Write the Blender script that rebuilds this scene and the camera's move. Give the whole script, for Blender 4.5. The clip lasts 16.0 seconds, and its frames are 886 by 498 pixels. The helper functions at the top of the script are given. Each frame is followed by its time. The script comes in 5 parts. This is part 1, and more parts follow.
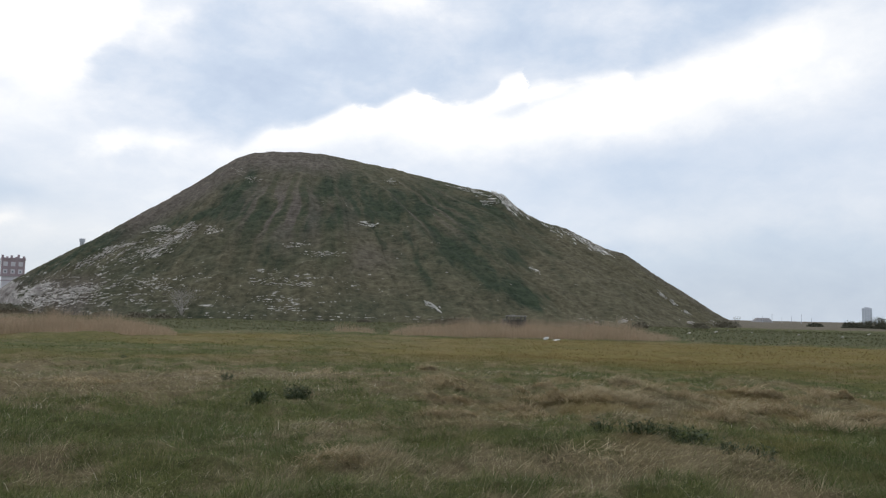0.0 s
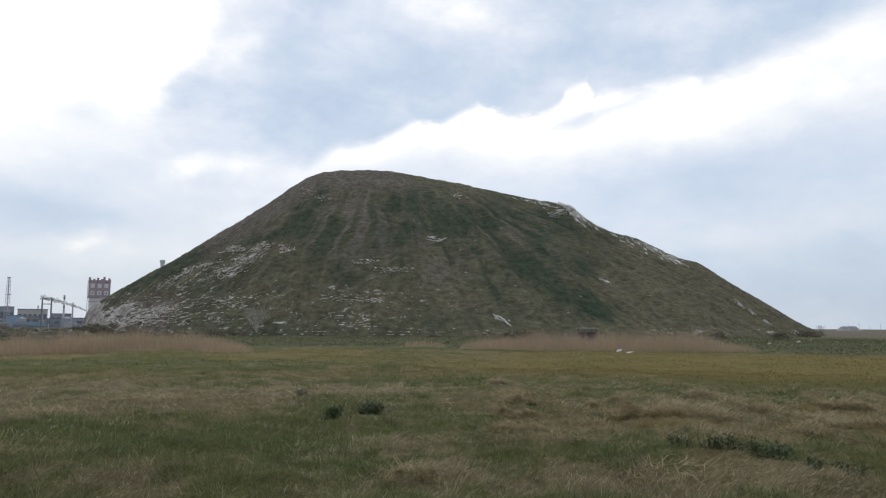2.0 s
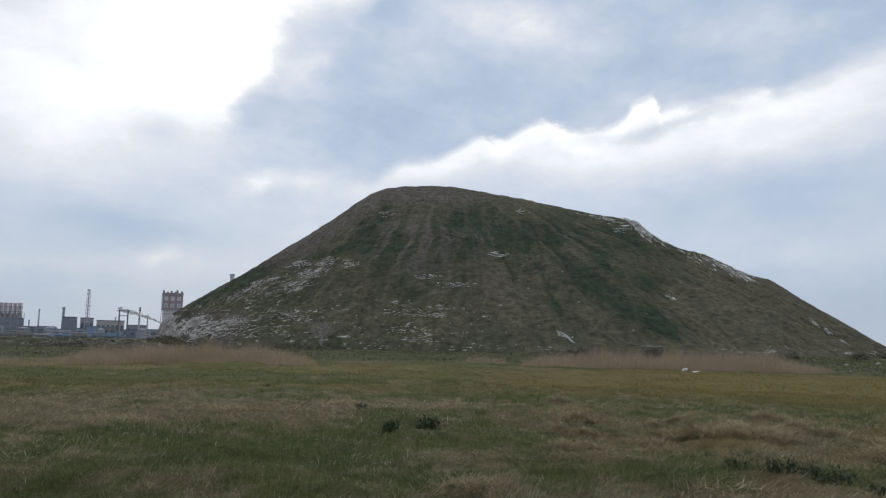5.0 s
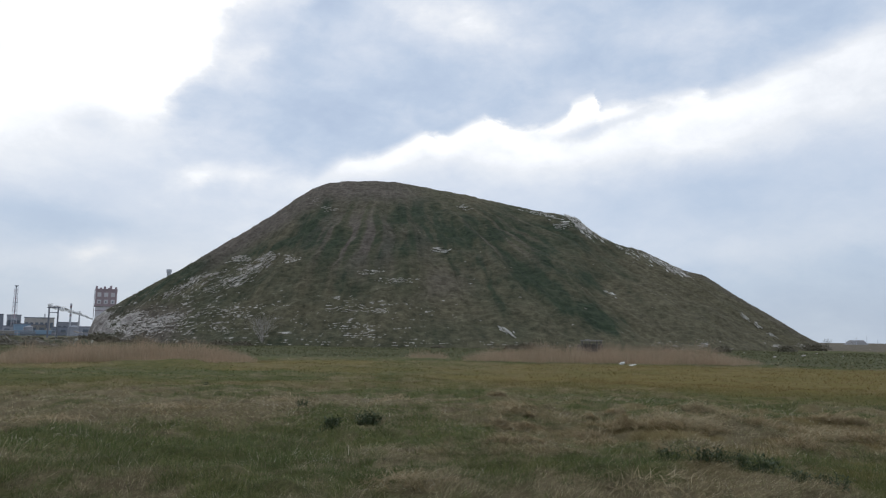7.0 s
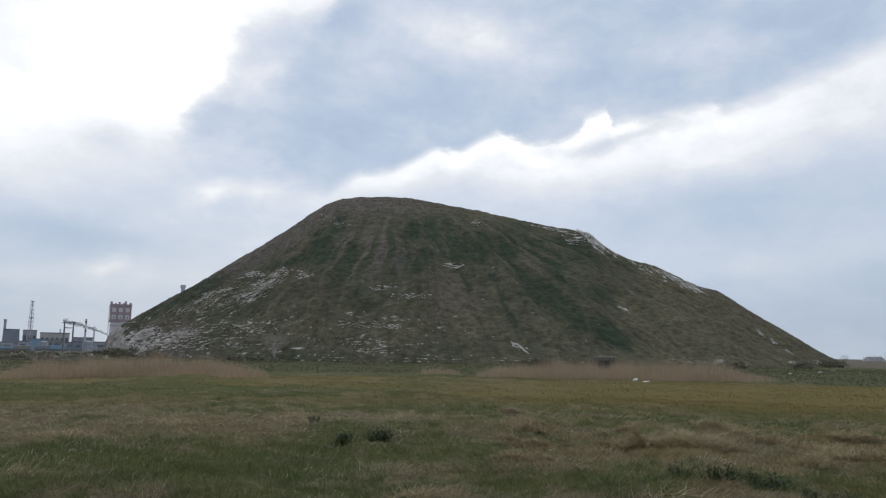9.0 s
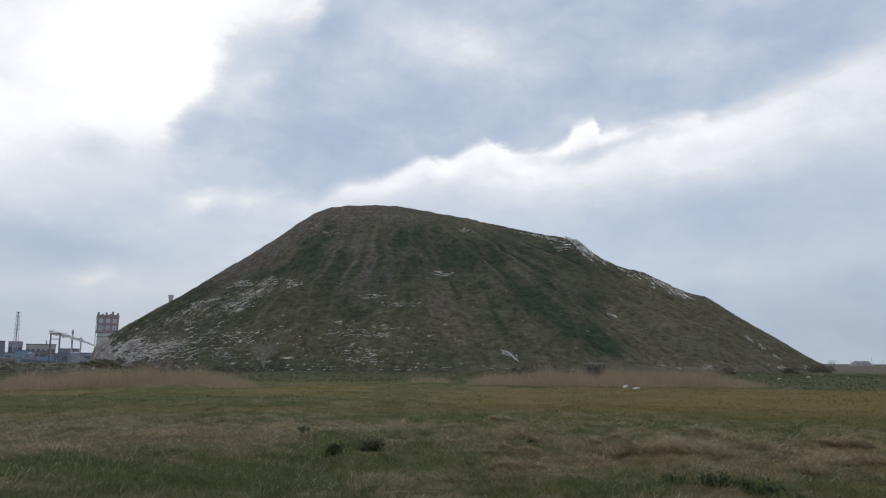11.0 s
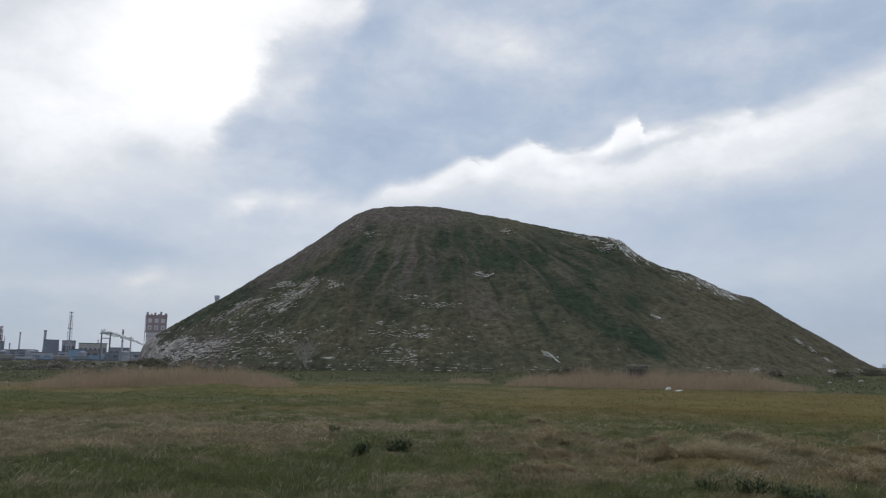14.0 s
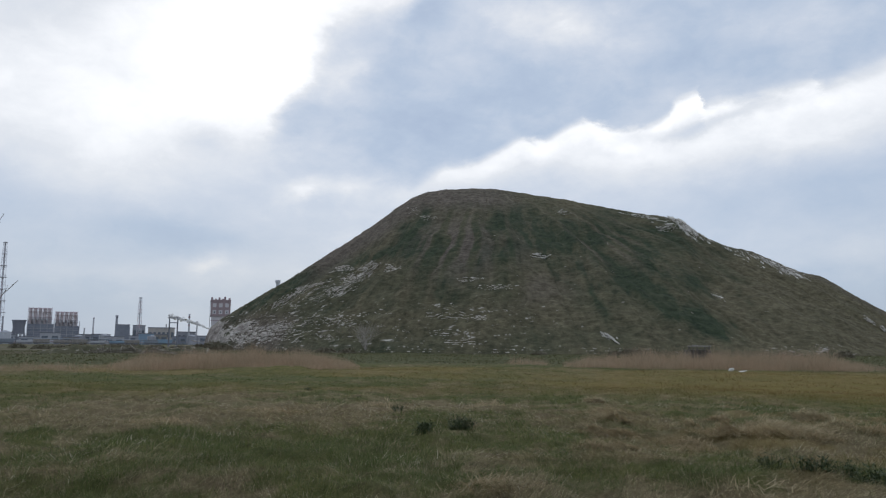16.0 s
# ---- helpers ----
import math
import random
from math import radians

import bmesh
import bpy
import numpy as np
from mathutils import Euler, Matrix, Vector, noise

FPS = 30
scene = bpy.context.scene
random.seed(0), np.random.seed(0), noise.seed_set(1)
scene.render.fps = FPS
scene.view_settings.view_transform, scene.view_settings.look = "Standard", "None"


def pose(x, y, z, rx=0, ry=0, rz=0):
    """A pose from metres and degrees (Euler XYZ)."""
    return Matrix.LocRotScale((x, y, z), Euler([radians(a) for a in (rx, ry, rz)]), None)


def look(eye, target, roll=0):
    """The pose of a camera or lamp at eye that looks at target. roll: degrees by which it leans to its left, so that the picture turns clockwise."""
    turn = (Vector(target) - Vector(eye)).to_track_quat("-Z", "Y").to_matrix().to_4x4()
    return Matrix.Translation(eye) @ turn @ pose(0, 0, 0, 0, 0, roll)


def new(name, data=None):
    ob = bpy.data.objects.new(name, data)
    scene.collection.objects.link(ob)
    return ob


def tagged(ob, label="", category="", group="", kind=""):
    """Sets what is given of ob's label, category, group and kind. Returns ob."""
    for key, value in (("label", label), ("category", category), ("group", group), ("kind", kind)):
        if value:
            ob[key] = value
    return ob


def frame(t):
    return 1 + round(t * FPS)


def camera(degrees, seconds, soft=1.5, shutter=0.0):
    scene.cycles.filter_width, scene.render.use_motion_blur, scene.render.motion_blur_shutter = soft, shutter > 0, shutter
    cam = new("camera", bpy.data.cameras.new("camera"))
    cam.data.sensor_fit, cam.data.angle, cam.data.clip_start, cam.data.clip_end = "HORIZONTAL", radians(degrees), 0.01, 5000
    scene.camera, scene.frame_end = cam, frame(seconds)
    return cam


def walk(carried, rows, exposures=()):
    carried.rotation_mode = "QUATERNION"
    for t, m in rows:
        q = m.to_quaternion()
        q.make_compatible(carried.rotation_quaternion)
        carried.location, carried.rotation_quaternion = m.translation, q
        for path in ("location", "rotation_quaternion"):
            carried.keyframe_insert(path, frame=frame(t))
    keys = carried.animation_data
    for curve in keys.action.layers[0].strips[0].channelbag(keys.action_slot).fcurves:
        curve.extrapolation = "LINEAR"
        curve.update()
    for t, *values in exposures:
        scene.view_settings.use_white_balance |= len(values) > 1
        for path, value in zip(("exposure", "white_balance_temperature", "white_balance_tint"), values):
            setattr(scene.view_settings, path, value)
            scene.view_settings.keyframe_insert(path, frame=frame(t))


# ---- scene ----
EYE = 1.8
cam = camera(61.50, 16.0, soft=1.2)
PATH = [
    (0.0, look((-0.174, 0.144, 1.780), (-0.174, 99.767, 10.448), 1.20)),
    (0.5, look((-0.170, 0.130, 1.786), (-0.266, 99.687, 11.187), 1.13)),
    (1.0, look((-0.159, 0.112, 1.784), (-0.104, 99.637, 11.519), 0.71)),
    (1.5, look((-0.154, 0.123, 1.790), (-0.883, 99.634, 11.631), 0.03)),
    (2.0, look((-0.180, 0.109, 1.790), (-9.278, 99.151, 12.179), 0.32)),
    (2.5, look((-0.203, 0.134, 1.791), (-19.740, 97.573, 12.920), 1.10)),
    (2.7, look((-0.187, 0.109, 1.795), (-22.919, 96.739, 13.873), 0.47)),
    (2.9, look((-0.185, 0.093, 1.798), (-25.679, 95.947, 14.534), 0.28)),
    (3.0, look((-0.192, 0.089, 1.800), (-27.426, 95.537, 13.969), 1.03)),
    (3.5, look((-0.192, 0.086, 1.784), (-32.554, 93.831, 14.613), 1.28)),
    (4.0, look((-0.156, 0.028, 1.787), (-34.516, 93.037, 14.774), 1.33)),
    (4.5, look((-0.087, -0.053, 1.768), (-29.248, 94.745, 14.540), 1.06)),
    (5.0, look((-0.025, -0.052, 1.803), (-17.508, 97.633, 14.132), 1.08)),
    (5.2, look((-0.017, -0.041, 1.805), (-13.797, 98.162, 14.700), 0.99)),
    (7.3, look((0.009, -0.144, 1.820), (-9.873, 98.668, 13.591), 0.71)),
    (7.5, look((0.014, -0.164, 1.830), (-10.792, 98.549, 13.625), 0.93)),
    (8.0, look((0.014, -0.195, 1.827), (-12.933, 98.173, 14.327), 1.07)),
    (8.5, look((0.004, -0.228, 1.842), (-13.554, 97.900, 15.520), 1.14)),
    (9.0, look((0.043, -0.219, 1.831), (-11.532, 98.135, 15.711), 0.80)),
    (11.3, look((-0.006, -0.151, 1.835), (-10.120, 98.194, 16.864), 0.31)),
    (11.5, look((-0.026, -0.129, 1.828), (-10.679, 98.158, 16.865), 0.46)),
    (12.0, look((0.048, 0.016, 1.829), (-10.798, 98.219, 17.271), 0.53)),
    (12.5, look((0.200, 0.094, 1.802), (-9.555, 98.345, 17.662), 0.15)),
    (13.0, look((0.275, 0.078, 1.787), (-9.013, 98.379, 17.619), -0.00)),
    (13.5, look((0.262, 0.100, 1.779), (-12.984, 98.045, 16.989), 0.33)),
    (14.0, look((0.243, 0.161, 1.801), (-15.430, 97.773, 16.844), 0.68)),
    (14.5, look((0.207, 0.115, 1.817), (-19.021, 97.040, 17.173), -0.34)),
    (15.0, look((0.263, -0.099, 1.785), (-21.837, 96.102, 17.813), -1.17)),
    (15.5, look((0.305, -0.159, 1.762), (-20.479, 96.530, 16.573), 0.69)),
    (16.0, look((0.240, -0.108, 1.783), (-22.843, 96.368, 14.415), 0.37)),
]
walk(cam, PATH, [(0, 0.17, 6670, 10), (2, 0.12, 6570, 10), (4, -0.36, 6170, 10), (4.5, -0.39, 6220, 10), (5, -0.17, 6320, 10), (7.5, -0.05, 6370, 10), (9, -0.13, 6370, 10), (12.5, -0.28, 6320, 10), (14.2, -0.29, 6320, 10), (15, -0.43, 6270, 10), (15.5, -0.37, 6320, 10), (15.75, -0.23, 6320, 10), (16, -0.18, 6320, 10)])

# ---- world, sun ----
class Net:
    """Short hand for node trees."""

    def __init__(self, tree):
        self.t = tree
        tree.nodes.clear()

    def node(self, kind, **settings):
        n = self.t.nodes.new(kind)
        for key, value in settings.items():
            setattr(n, key, value)
        return n

    def put(self, socket, value):
        if isinstance(value, bpy.types.NodeSocket):
            self.t.links.new(value, socket)
        elif value is not None:
            socket.default_value = value

    def math(self, op, a, b=None, c=None, clamp=False):
        n = self.node("ShaderNodeMath", operation=op, use_clamp=clamp)
        for s, v in zip(n.inputs, (a, b, c)):
            self.put(s, v)
        return n.outputs[0]

    def noise(self, vec, scale, detail=4.0, rough=0.55, distort=0.0):
        n = self.node("ShaderNodeTexNoise")
        self.put(n.inputs["Vector"], vec)
        for k, v in (("Scale", scale), ("Detail", detail), ("Roughness", rough), ("Distortion", distort)):
            n.inputs[k].default_value = v
        return n.outputs["Fac"]

    def ramp(self, fac, stops):
        n = self.node("ShaderNodeValToRGB")
        el = n.color_ramp.elements
        while len(el) < len(stops):
            el.new(0.5)
        for e, (p, c) in zip(el, stops):
            e.position, e.color = p, (*c, 1)
        self.put(n.inputs[0], fac)
        return n.outputs[0]

    def mix(self, fac, a, b, mode="MIX"):
        n = self.node("ShaderNodeMix", data_type="RGBA", blend_type=mode)
        self.put(n.inputs["Factor"], fac)
        for s, v in ((n.inputs[6], a), (n.inputs[7], b)):
            self.put(s, (*v, 1) if isinstance(v, tuple) else v)
        return n.outputs[2]

    def step(self, x, lo, hi, a=0.0, b=1.0):
        n = self.node("ShaderNodeMapRange", interpolation_type="SMOOTHSTEP")
        for s, v in zip(n.inputs, (x, lo, hi, a, b)):
            self.put(s, v)
        return n.outputs[0]

    def attr(self, name):
        return self.node("ShaderNodeAttribute", attribute_name=name).outputs["Fac"]

    def place(self):
        return self.node("ShaderNodeTexCoord").outputs["Object"]

    def island(self):
        return self.node("ShaderNodeNewGeometry").outputs["Random Per Island"]

    def each(self):
        return self.node("ShaderNodeObjectInfo").outputs["Random"]

    def stretch(self, vec, x, y, z):
        n = self.node("ShaderNodeMapping")
        self.put(n.inputs[0], vec)
        n.inputs["Scale"].default_value = (x, y, z)
        return n.outputs[0]


def make_world():
    world = bpy.data.worlds.new("sky")
    scene.world = world
    world.use_nodes = True
    n = Net(world.node_tree)
    way = n.node("ShaderNodeTexCoord").outputs["Generated"]
    sep = n.node("ShaderNodeSeparateXYZ")
    n.put(sep.inputs[0], way)
    x, y, z = sep.outputs
    deg = 180 / math.pi
    el0 = n.math("MULTIPLY", n.math("ARCSINE", z), deg)
    az0 = n.math("MULTIPLY", n.math("ARCTAN2", n.math("MULTIPLY", x, -1.0), y), deg)
    # cloud noise, flattened towards the horizon
    flat = n.stretch(way, 1.0, 1.0, 1.9)
    warp1 = n.math("SUBTRACT", n.noise(flat, 7.0, 8.0, 0.62), 0.5)
    warp2 = n.math("SUBTRACT", n.noise(n.stretch(way, 1.3, -1.0, 1.9), 8.0, 9.0, 0.62), 0.5)
    fine = n.math("SUBTRACT", n.noise(flat, 11.0, 8.0, 0.55, 0.2), 0.5)
    broad = n.math("SUBTRACT", n.noise(flat, 4.5, 7.0, 0.54, 0.15), 0.5)
    puff = n.math("SUBTRACT", n.noise(flat, 26.0, 6.0, 0.6, 0.3), 0.5)
    az = n.math("MULTIPLY_ADD", warp1, 4.5, az0)
    el = n.math("MULTIPLY_ADD", warp2, 2.6, el0)
    az_in = n.math("MULTIPLY_ADD", puff, 2.2, az0)
    el_in = n.math("MULTIPLY_ADD", puff, -1.6, el0)

    def grey(v):
        return (v, v, v)

    def along(stops, by=None):
        """A value by bearing, from -40 to 60 degrees."""
        fac = n.math("MULTIPLY_ADD", by or az, 0.01, 0.4)
        return n.ramp(fac, [((a + 40) / 100, grey(v)) for a, v in stops])

    def rising(stops, by):
        """An angle of rise by bearing."""
        return n.math("MULTIPLY", along([(a, e / 40) for a, e in stops], by), 40.0)

    def bank(total, a, e, wide, tall, lean, amount, power=1.0):
        """A soft patch of lighter or darker cloud."""
        da = n.math("SUBTRACT", az, a)
        de = n.math("SUBTRACT", n.math("SUBTRACT", el, e), n.math("MULTIPLY", da, lean))
        q = n.math("ADD", n.math("POWER", n.math("ABSOLUTE", n.math("DIVIDE", da, wide)), 2.0 * power),
                   n.math("POWER", n.math("ABSOLUTE", n.math("DIVIDE", de, tall)), 2.0 * power))
        return n.math("MULTIPLY_ADD", n.math("EXPONENT", n.math("MULTIPLY", q, -1.0)), amount, total)

    # lower edge of the heavy cloud, with the heads of bright cumulus that stand up into it
    edge = rising([(-40, 26), (-24.2, 20.5), (-20, 19.1), (-17.4, 18.3), (-14.4, 17.4), (-14.0, 18.1), (-12.4, 17.7), (-10.4, 17.4), (-8.3, 17.4), (-6.4, 17.1), (-6.0, 18.3), (-4.5, 17.8), (-3.6, 16.6),
                   (-1.9, 15.9), (0.3, 16.0), (2.5, 16.9), (4.1, 16.2), (5.6, 15.3), (7.4, 15.7), (8.7, 14.9), (10.9, 13.9), (13.6, 13.4), (15.7, 12.1), (17.4, 12.2), (19.8, 12.8), (23.2, 13.9), (28, 15.2)], az_in)
    over = n.math("SUBTRACT", el_in, edge)
    soft = n.math("MULTIPLY", along([(-40, 0.3), (-20, 0.2), (-15, 0.14), (-9, 0.13), (-6, 0.075), (12, 0.075), (15, 0.13), (19, 0.3), (27, 0.4)]), 8.0)
    heavy = n.step(n.math("DIVIDE", over, soft), -0.7, 0.9)
    brow = rising([(14, 30), (16.2, 25.6), (17.9, 23.6), (21.5, 22.8), (24.2, 20.6), (25.8, 17.6), (27.6, 13.0), (36, 5.0)], az)
    heavy = n.math("MULTIPLY", heavy, n.step(n.math("SUBTRACT", brow, el), -2.6, 2.4))
    billow = n.math("SUBTRACT", n.noise(n.stretch(way, 1.0, 1.0, 1.6), 19.0, 9.0, 0.66, 0.45), 0.5)
    calm = along([(-40, 0.7), (-5, 0.6), (20, 0.75), (33, 0.55), (60, 0.6)])
    below = n.math("ADD", n.math("MULTIPLY", n.math("MULTIPLY_ADD", billow, 0.3, n.math("MULTIPLY_ADD", fine, 0.4, n.math("MULTIPLY", broad, 0.45))), calm), 0.5)
    low = rising([(-40, 19), (-24, 15.6), (-21.6, 15.0), (-18, 14.6), (-14.3, 13.8), (-10.3, 13.4), (-6.2, 13.3), (2.5, 13.4), (7, 13.5), (11.3, 12.3), (15.7, 11.1), (25, 10)], az)
    strip = n.step(n.math("SUBTRACT", el, low), -2.4, 1.0)
    below = n.math("MULTIPLY_ADD", strip, along([(-40, 0.0), (-32, 0.12), (-24, 0.28), (-16, 0.27), (6, 0.27), (10, 0.22), (14, 0.17), (19, 0.05), (23, 0.0)]), below)
    rim = n.math("EXPONENT", n.math("MULTIPLY", n.math("POWER", n.math("DIVIDE", n.math("ADD", over, 0.7), 1.0), 2.0), -1.0))
    below = n.math("MULTIPLY_ADD", rim, along([(-40, 0.0), (-18, 0.04), (-8, 0.12), (6, 0.14), (12, 0.12), (17, 0.08), (22, 0.0)]), below)
    below = bank(below, -6.6, 16.0, 6.5, 0.6, -0.16, -0.26)
    below = bank(below, -14, 10.7, 11, 2.2, -0.1, -0.16)
    below = bank(below, -18, 6.8, 9, 0.9, -0.12, 0.07)
    below = bank(below, -22, 6.5, 12, 4.5, 0.0, -0.13)
    below = bank(below, -27, 1.5, 26, 4.0, 0.0, -0.34)
    below = bank(below, 27.5, 24.5, 10.5, 7.6, -0.25, 0.6)
    below = bank(below, 29, 16.5, 8, 2.6, 0.0, 0.13)
    below = bank(below, 35, 13, 9, 2.5, 0.0, 0.1)
    below = bank(below, 25.0, 20.0, 3.2, 2.2, 0.0, 0.2)
    below = bank(below, 46, 18, 13, 7, 0.0, 0.28)
    below = bank(below, 42, 1.0, 18, 5.5, 0.0, -0.3)
    below = bank(below, 31.2, 14.7, 2.2, 1.3, 0.0, -0.17)
    below = bank(below, 34.5, 7.9, 5.0, 1.3, 0.1, -0.27)
    below = bank(below, 47, 10.0, 7, 2.4, 0.1, -0.17)
    below = bank(below, 36, 4.9, 9, 0.9, 0.0, 0.12)
    below = bank(below, 30.9, 5.8, 1.1, 0.6, 0.0, 0.25)
    below = bank(below, 24.4, 11.35, 1.5, 0.8, -0.3, 0.3)
    below = bank(below, 21.0, 11.9, 1.8, 0.6, -0.2, 0.18)
    dark = n.math("MULTIPLY_ADD", fine, 0.55, n.math("MULTIPLY_ADD", broad, 0.85, n.math("MULTIPLY_ADD", billow, 0.3, 0.31)))
    dark = bank(dark, 17, 16.3, 7, 2.0, -0.2, -0.16)
    dark = bank(dark, 4, 19.3, 9, 1.9, 0.0, -0.13)
    dark = bank(dark, 4.5, 23.5, 6.5, 2.1, 0.0, 0.42)
    dark = bank(dark, 20.8, 20.9, 3.8, 1.7, -0.4, 0.42)
    dark = bank(dark, 14.5, 25.0, 2.2, 1.6, 0.0, -0.22)
    dark = bank(dark, -10, 22.3, 6, 1.6, -0.1, 0.14)
    dark = bank(dark, -16, 20.0, 5, 1.0, -0.2, -0.1)
    total = n.math("ADD", n.math("MULTIPLY", dark, heavy), n.math("MULTIPLY", below, n.math("SUBTRACT", 1.0, heavy)))
    cloud = n.ramp(total, [(0.0, (0.42, 0.52, 0.69)), (0.25, (0.52, 0.62, 0.77)), (0.5, (0.68, 0.745, 0.85)), (0.72, (0.88, 0.905, 0.945)), (1.0, (1.3, 1.29, 1.28))])
    sky = n.node("ShaderNodeTexSky", sky_type="NISHITA", sun_disc=False, sun_elevation=radians(38), sun_rotation=radians(-20))
    haze = n.math("MULTIPLY", n.step(el0, 13.0, 0.0), n.step(n.math("ABSOLUTE", n.math("SUBTRACT", az0, 3.0)), 6.0, 25.0))
    cloud = n.mix(haze, cloud, n.mix(1.0, cloud, (1.02, 0.985, 0.93), "MULTIPLY"))
    clear = n.mix(1.0, sky.outputs[0], (0.1, 0.1, 0.1), "MULTIPLY")
    col = n.mix(0.94, clear, cloud)
    bg = n.node("ShaderNodeBackground")
    n.put(bg.inputs[0], col)
    bg.inputs[1].default_value = 1.0
    n.put(n.node("ShaderNodeOutputWorld").inputs[0], bg.outputs[0])


make_world()
sun = new("sun", bpy.data.lights.new("sun", "SUN"))
sun.data.energy, sun.data.angle, sun.data.color = 0.48, radians(20), (1.0, 0.96, 0.9)
sun.matrix_world = look((0, 0, 200), (0 + math.sin(radians(20)) * 200, -math.cos(radians(20)) * 200, 200 - 156))


# ---- materials ----
def material(name):
    m = bpy.data.materials.new(name)
    m.use_nodes = True
    return m, Net(m.node_tree)


def finish(n, colour, rough=0.8, metal=0.0, bump=None, strength=0.3, distance=0.02, gloss=0.3):
    b = n.node("ShaderNodeBsdfPrincipled")
    n.put(b.inputs["Base Color"], (*colour, 1) if isinstance(colour, tuple) else colour)
    n.put(b.inputs["Roughness"], rough)
    b.inputs["Metallic"].default_value = metal
    b.inputs["Specular IOR Level"].default_value = gloss
    if bump is not None:
        k = n.node("ShaderNodeBump")
        k.inputs["Strength"].default_value, k.inputs["Distance"].default_value = strength, distance
        n.put(k.inputs["Height"], bump)
        n.put(b.inputs["Normal"], k.outputs[0])
    n.put(n.node("ShaderNodeOutputMaterial").inputs[0], b.outputs[0])


def worn(name, a, b, scale=2.0, rough=0.8, metal=0.0, by_piece=0.0):
    """Paint, stone or bark: two colours mixed by coarse and fine noise, with a fine relief."""
    m, n = material(name)
    p = n.place()
    coarse, fine = n.noise(p, scale, 4), n.noise(p, scale * 9, 5)
    f = n.math("MULTIPLY_ADD", fine, 0.5, n.math("MULTIPLY", coarse, 0.6))
    if by_piece:
        f = n.math("MULTIPLY_ADD", n.math("SUBTRACT", n.each(), 0.5), by_piece, f)
    finish(n, n.ramp(f, [(0.3, a), (0.75, b)]), rough, metal, fine, 0.35, 0.3 / scale)
    return m


def grass_material(name, greens, dries, warm=(0.235, 0.155, 0.062)):
    m, n = material(name)
    r = n.island()
    green = n.ramp(r, [(0.0, greens[0]), (0.55, greens[1]), (1.0, greens[2])])
    green = n.mix(n.step(n.noise(n.place(), 0.45, 3), 0.42, 0.6), n.mix(1.0, green, (0.72, 0.82, 0.8), "MULTIPLY"), green)
    dry = n.ramp(n.math("FRACT", n.math("MULTIPLY", r, 7.31)), [(0.0, dries[0]), (0.6, dries[1]), (1.0, dries[2])])
    col = n.mix(n.attr("tone"), green, dry)
    col = n.mix(n.attr("warm"), col, warm)
    leaf, glow, both = n.node("ShaderNodeBsdfPrincipled"), n.node("ShaderNodeBsdfTranslucent"), n.node("ShaderNodeMixShader")
    n.put(leaf.inputs["Base Color"], col)
    leaf.inputs["Roughness"].default_value, leaf.inputs["Specular IOR Level"].default_value = 0.7, 0.2
    n.put(glow.inputs[0], col)
    both.inputs[0].default_value = 0.45
    n.put(both.inputs[1], leaf.outputs[0])
    n.put(both.inputs[2], glow.outputs[0])
    n.put(n.node("ShaderNodeOutputMaterial").inputs[0], both.outputs[0])
    return m


GREENS = ((0.06, 0.082, 0.025), (0.12, 0.146, 0.045), (0.235, 0.236, 0.09))
DRIES = ((0.13, 0.1, 0.056), (0.30, 0.245, 0.142), (0.56, 0.485, 0.31))
M_GRASS = grass_material("meadow_grass", GREENS, DRIES)
M_SLOPE_GRASS = grass_material("slope_grass", ((0.028, 0.042, 0.026), (0.044, 0.062, 0.037), (0.083, 0.096, 0.057)),
                               ((0.078, 0.069, 0.045), (0.127, 0.112, 0.074), (0.232, 0.203, 0.138)), (0.13, 0.109, 0.088))
M_RANK = grass_material("rank_grass", ((0.07, 0.077, 0.03), (0.1, 0.107, 0.045), (0.155, 0.153, 0.072)), ((0.11, 0.10, 0.058), (0.19, 0.17, 0.10), (0.30, 0.27, 0.17)))
M_STRAW = grass_material("pale_straw", GREENS, ((0.33, 0.285, 0.2), (0.53, 0.47, 0.35), (0.72, 0.66, 0.52)))
M_TUSSOCK = grass_material("matted_grass", GREENS, ((0.24, 0.18, 0.10), (0.46, 0.37, 0.225), (0.70, 0.60, 0.41)))
M_REED = grass_material("dry_reed", ((0.35, 0.25, 0.17), (0.41, 0.295, 0.205), (0.47, 0.35, 0.25)), ((0.37, 0.275, 0.19), (0.44, 0.335, 0.235), (0.52, 0.41, 0.295)))


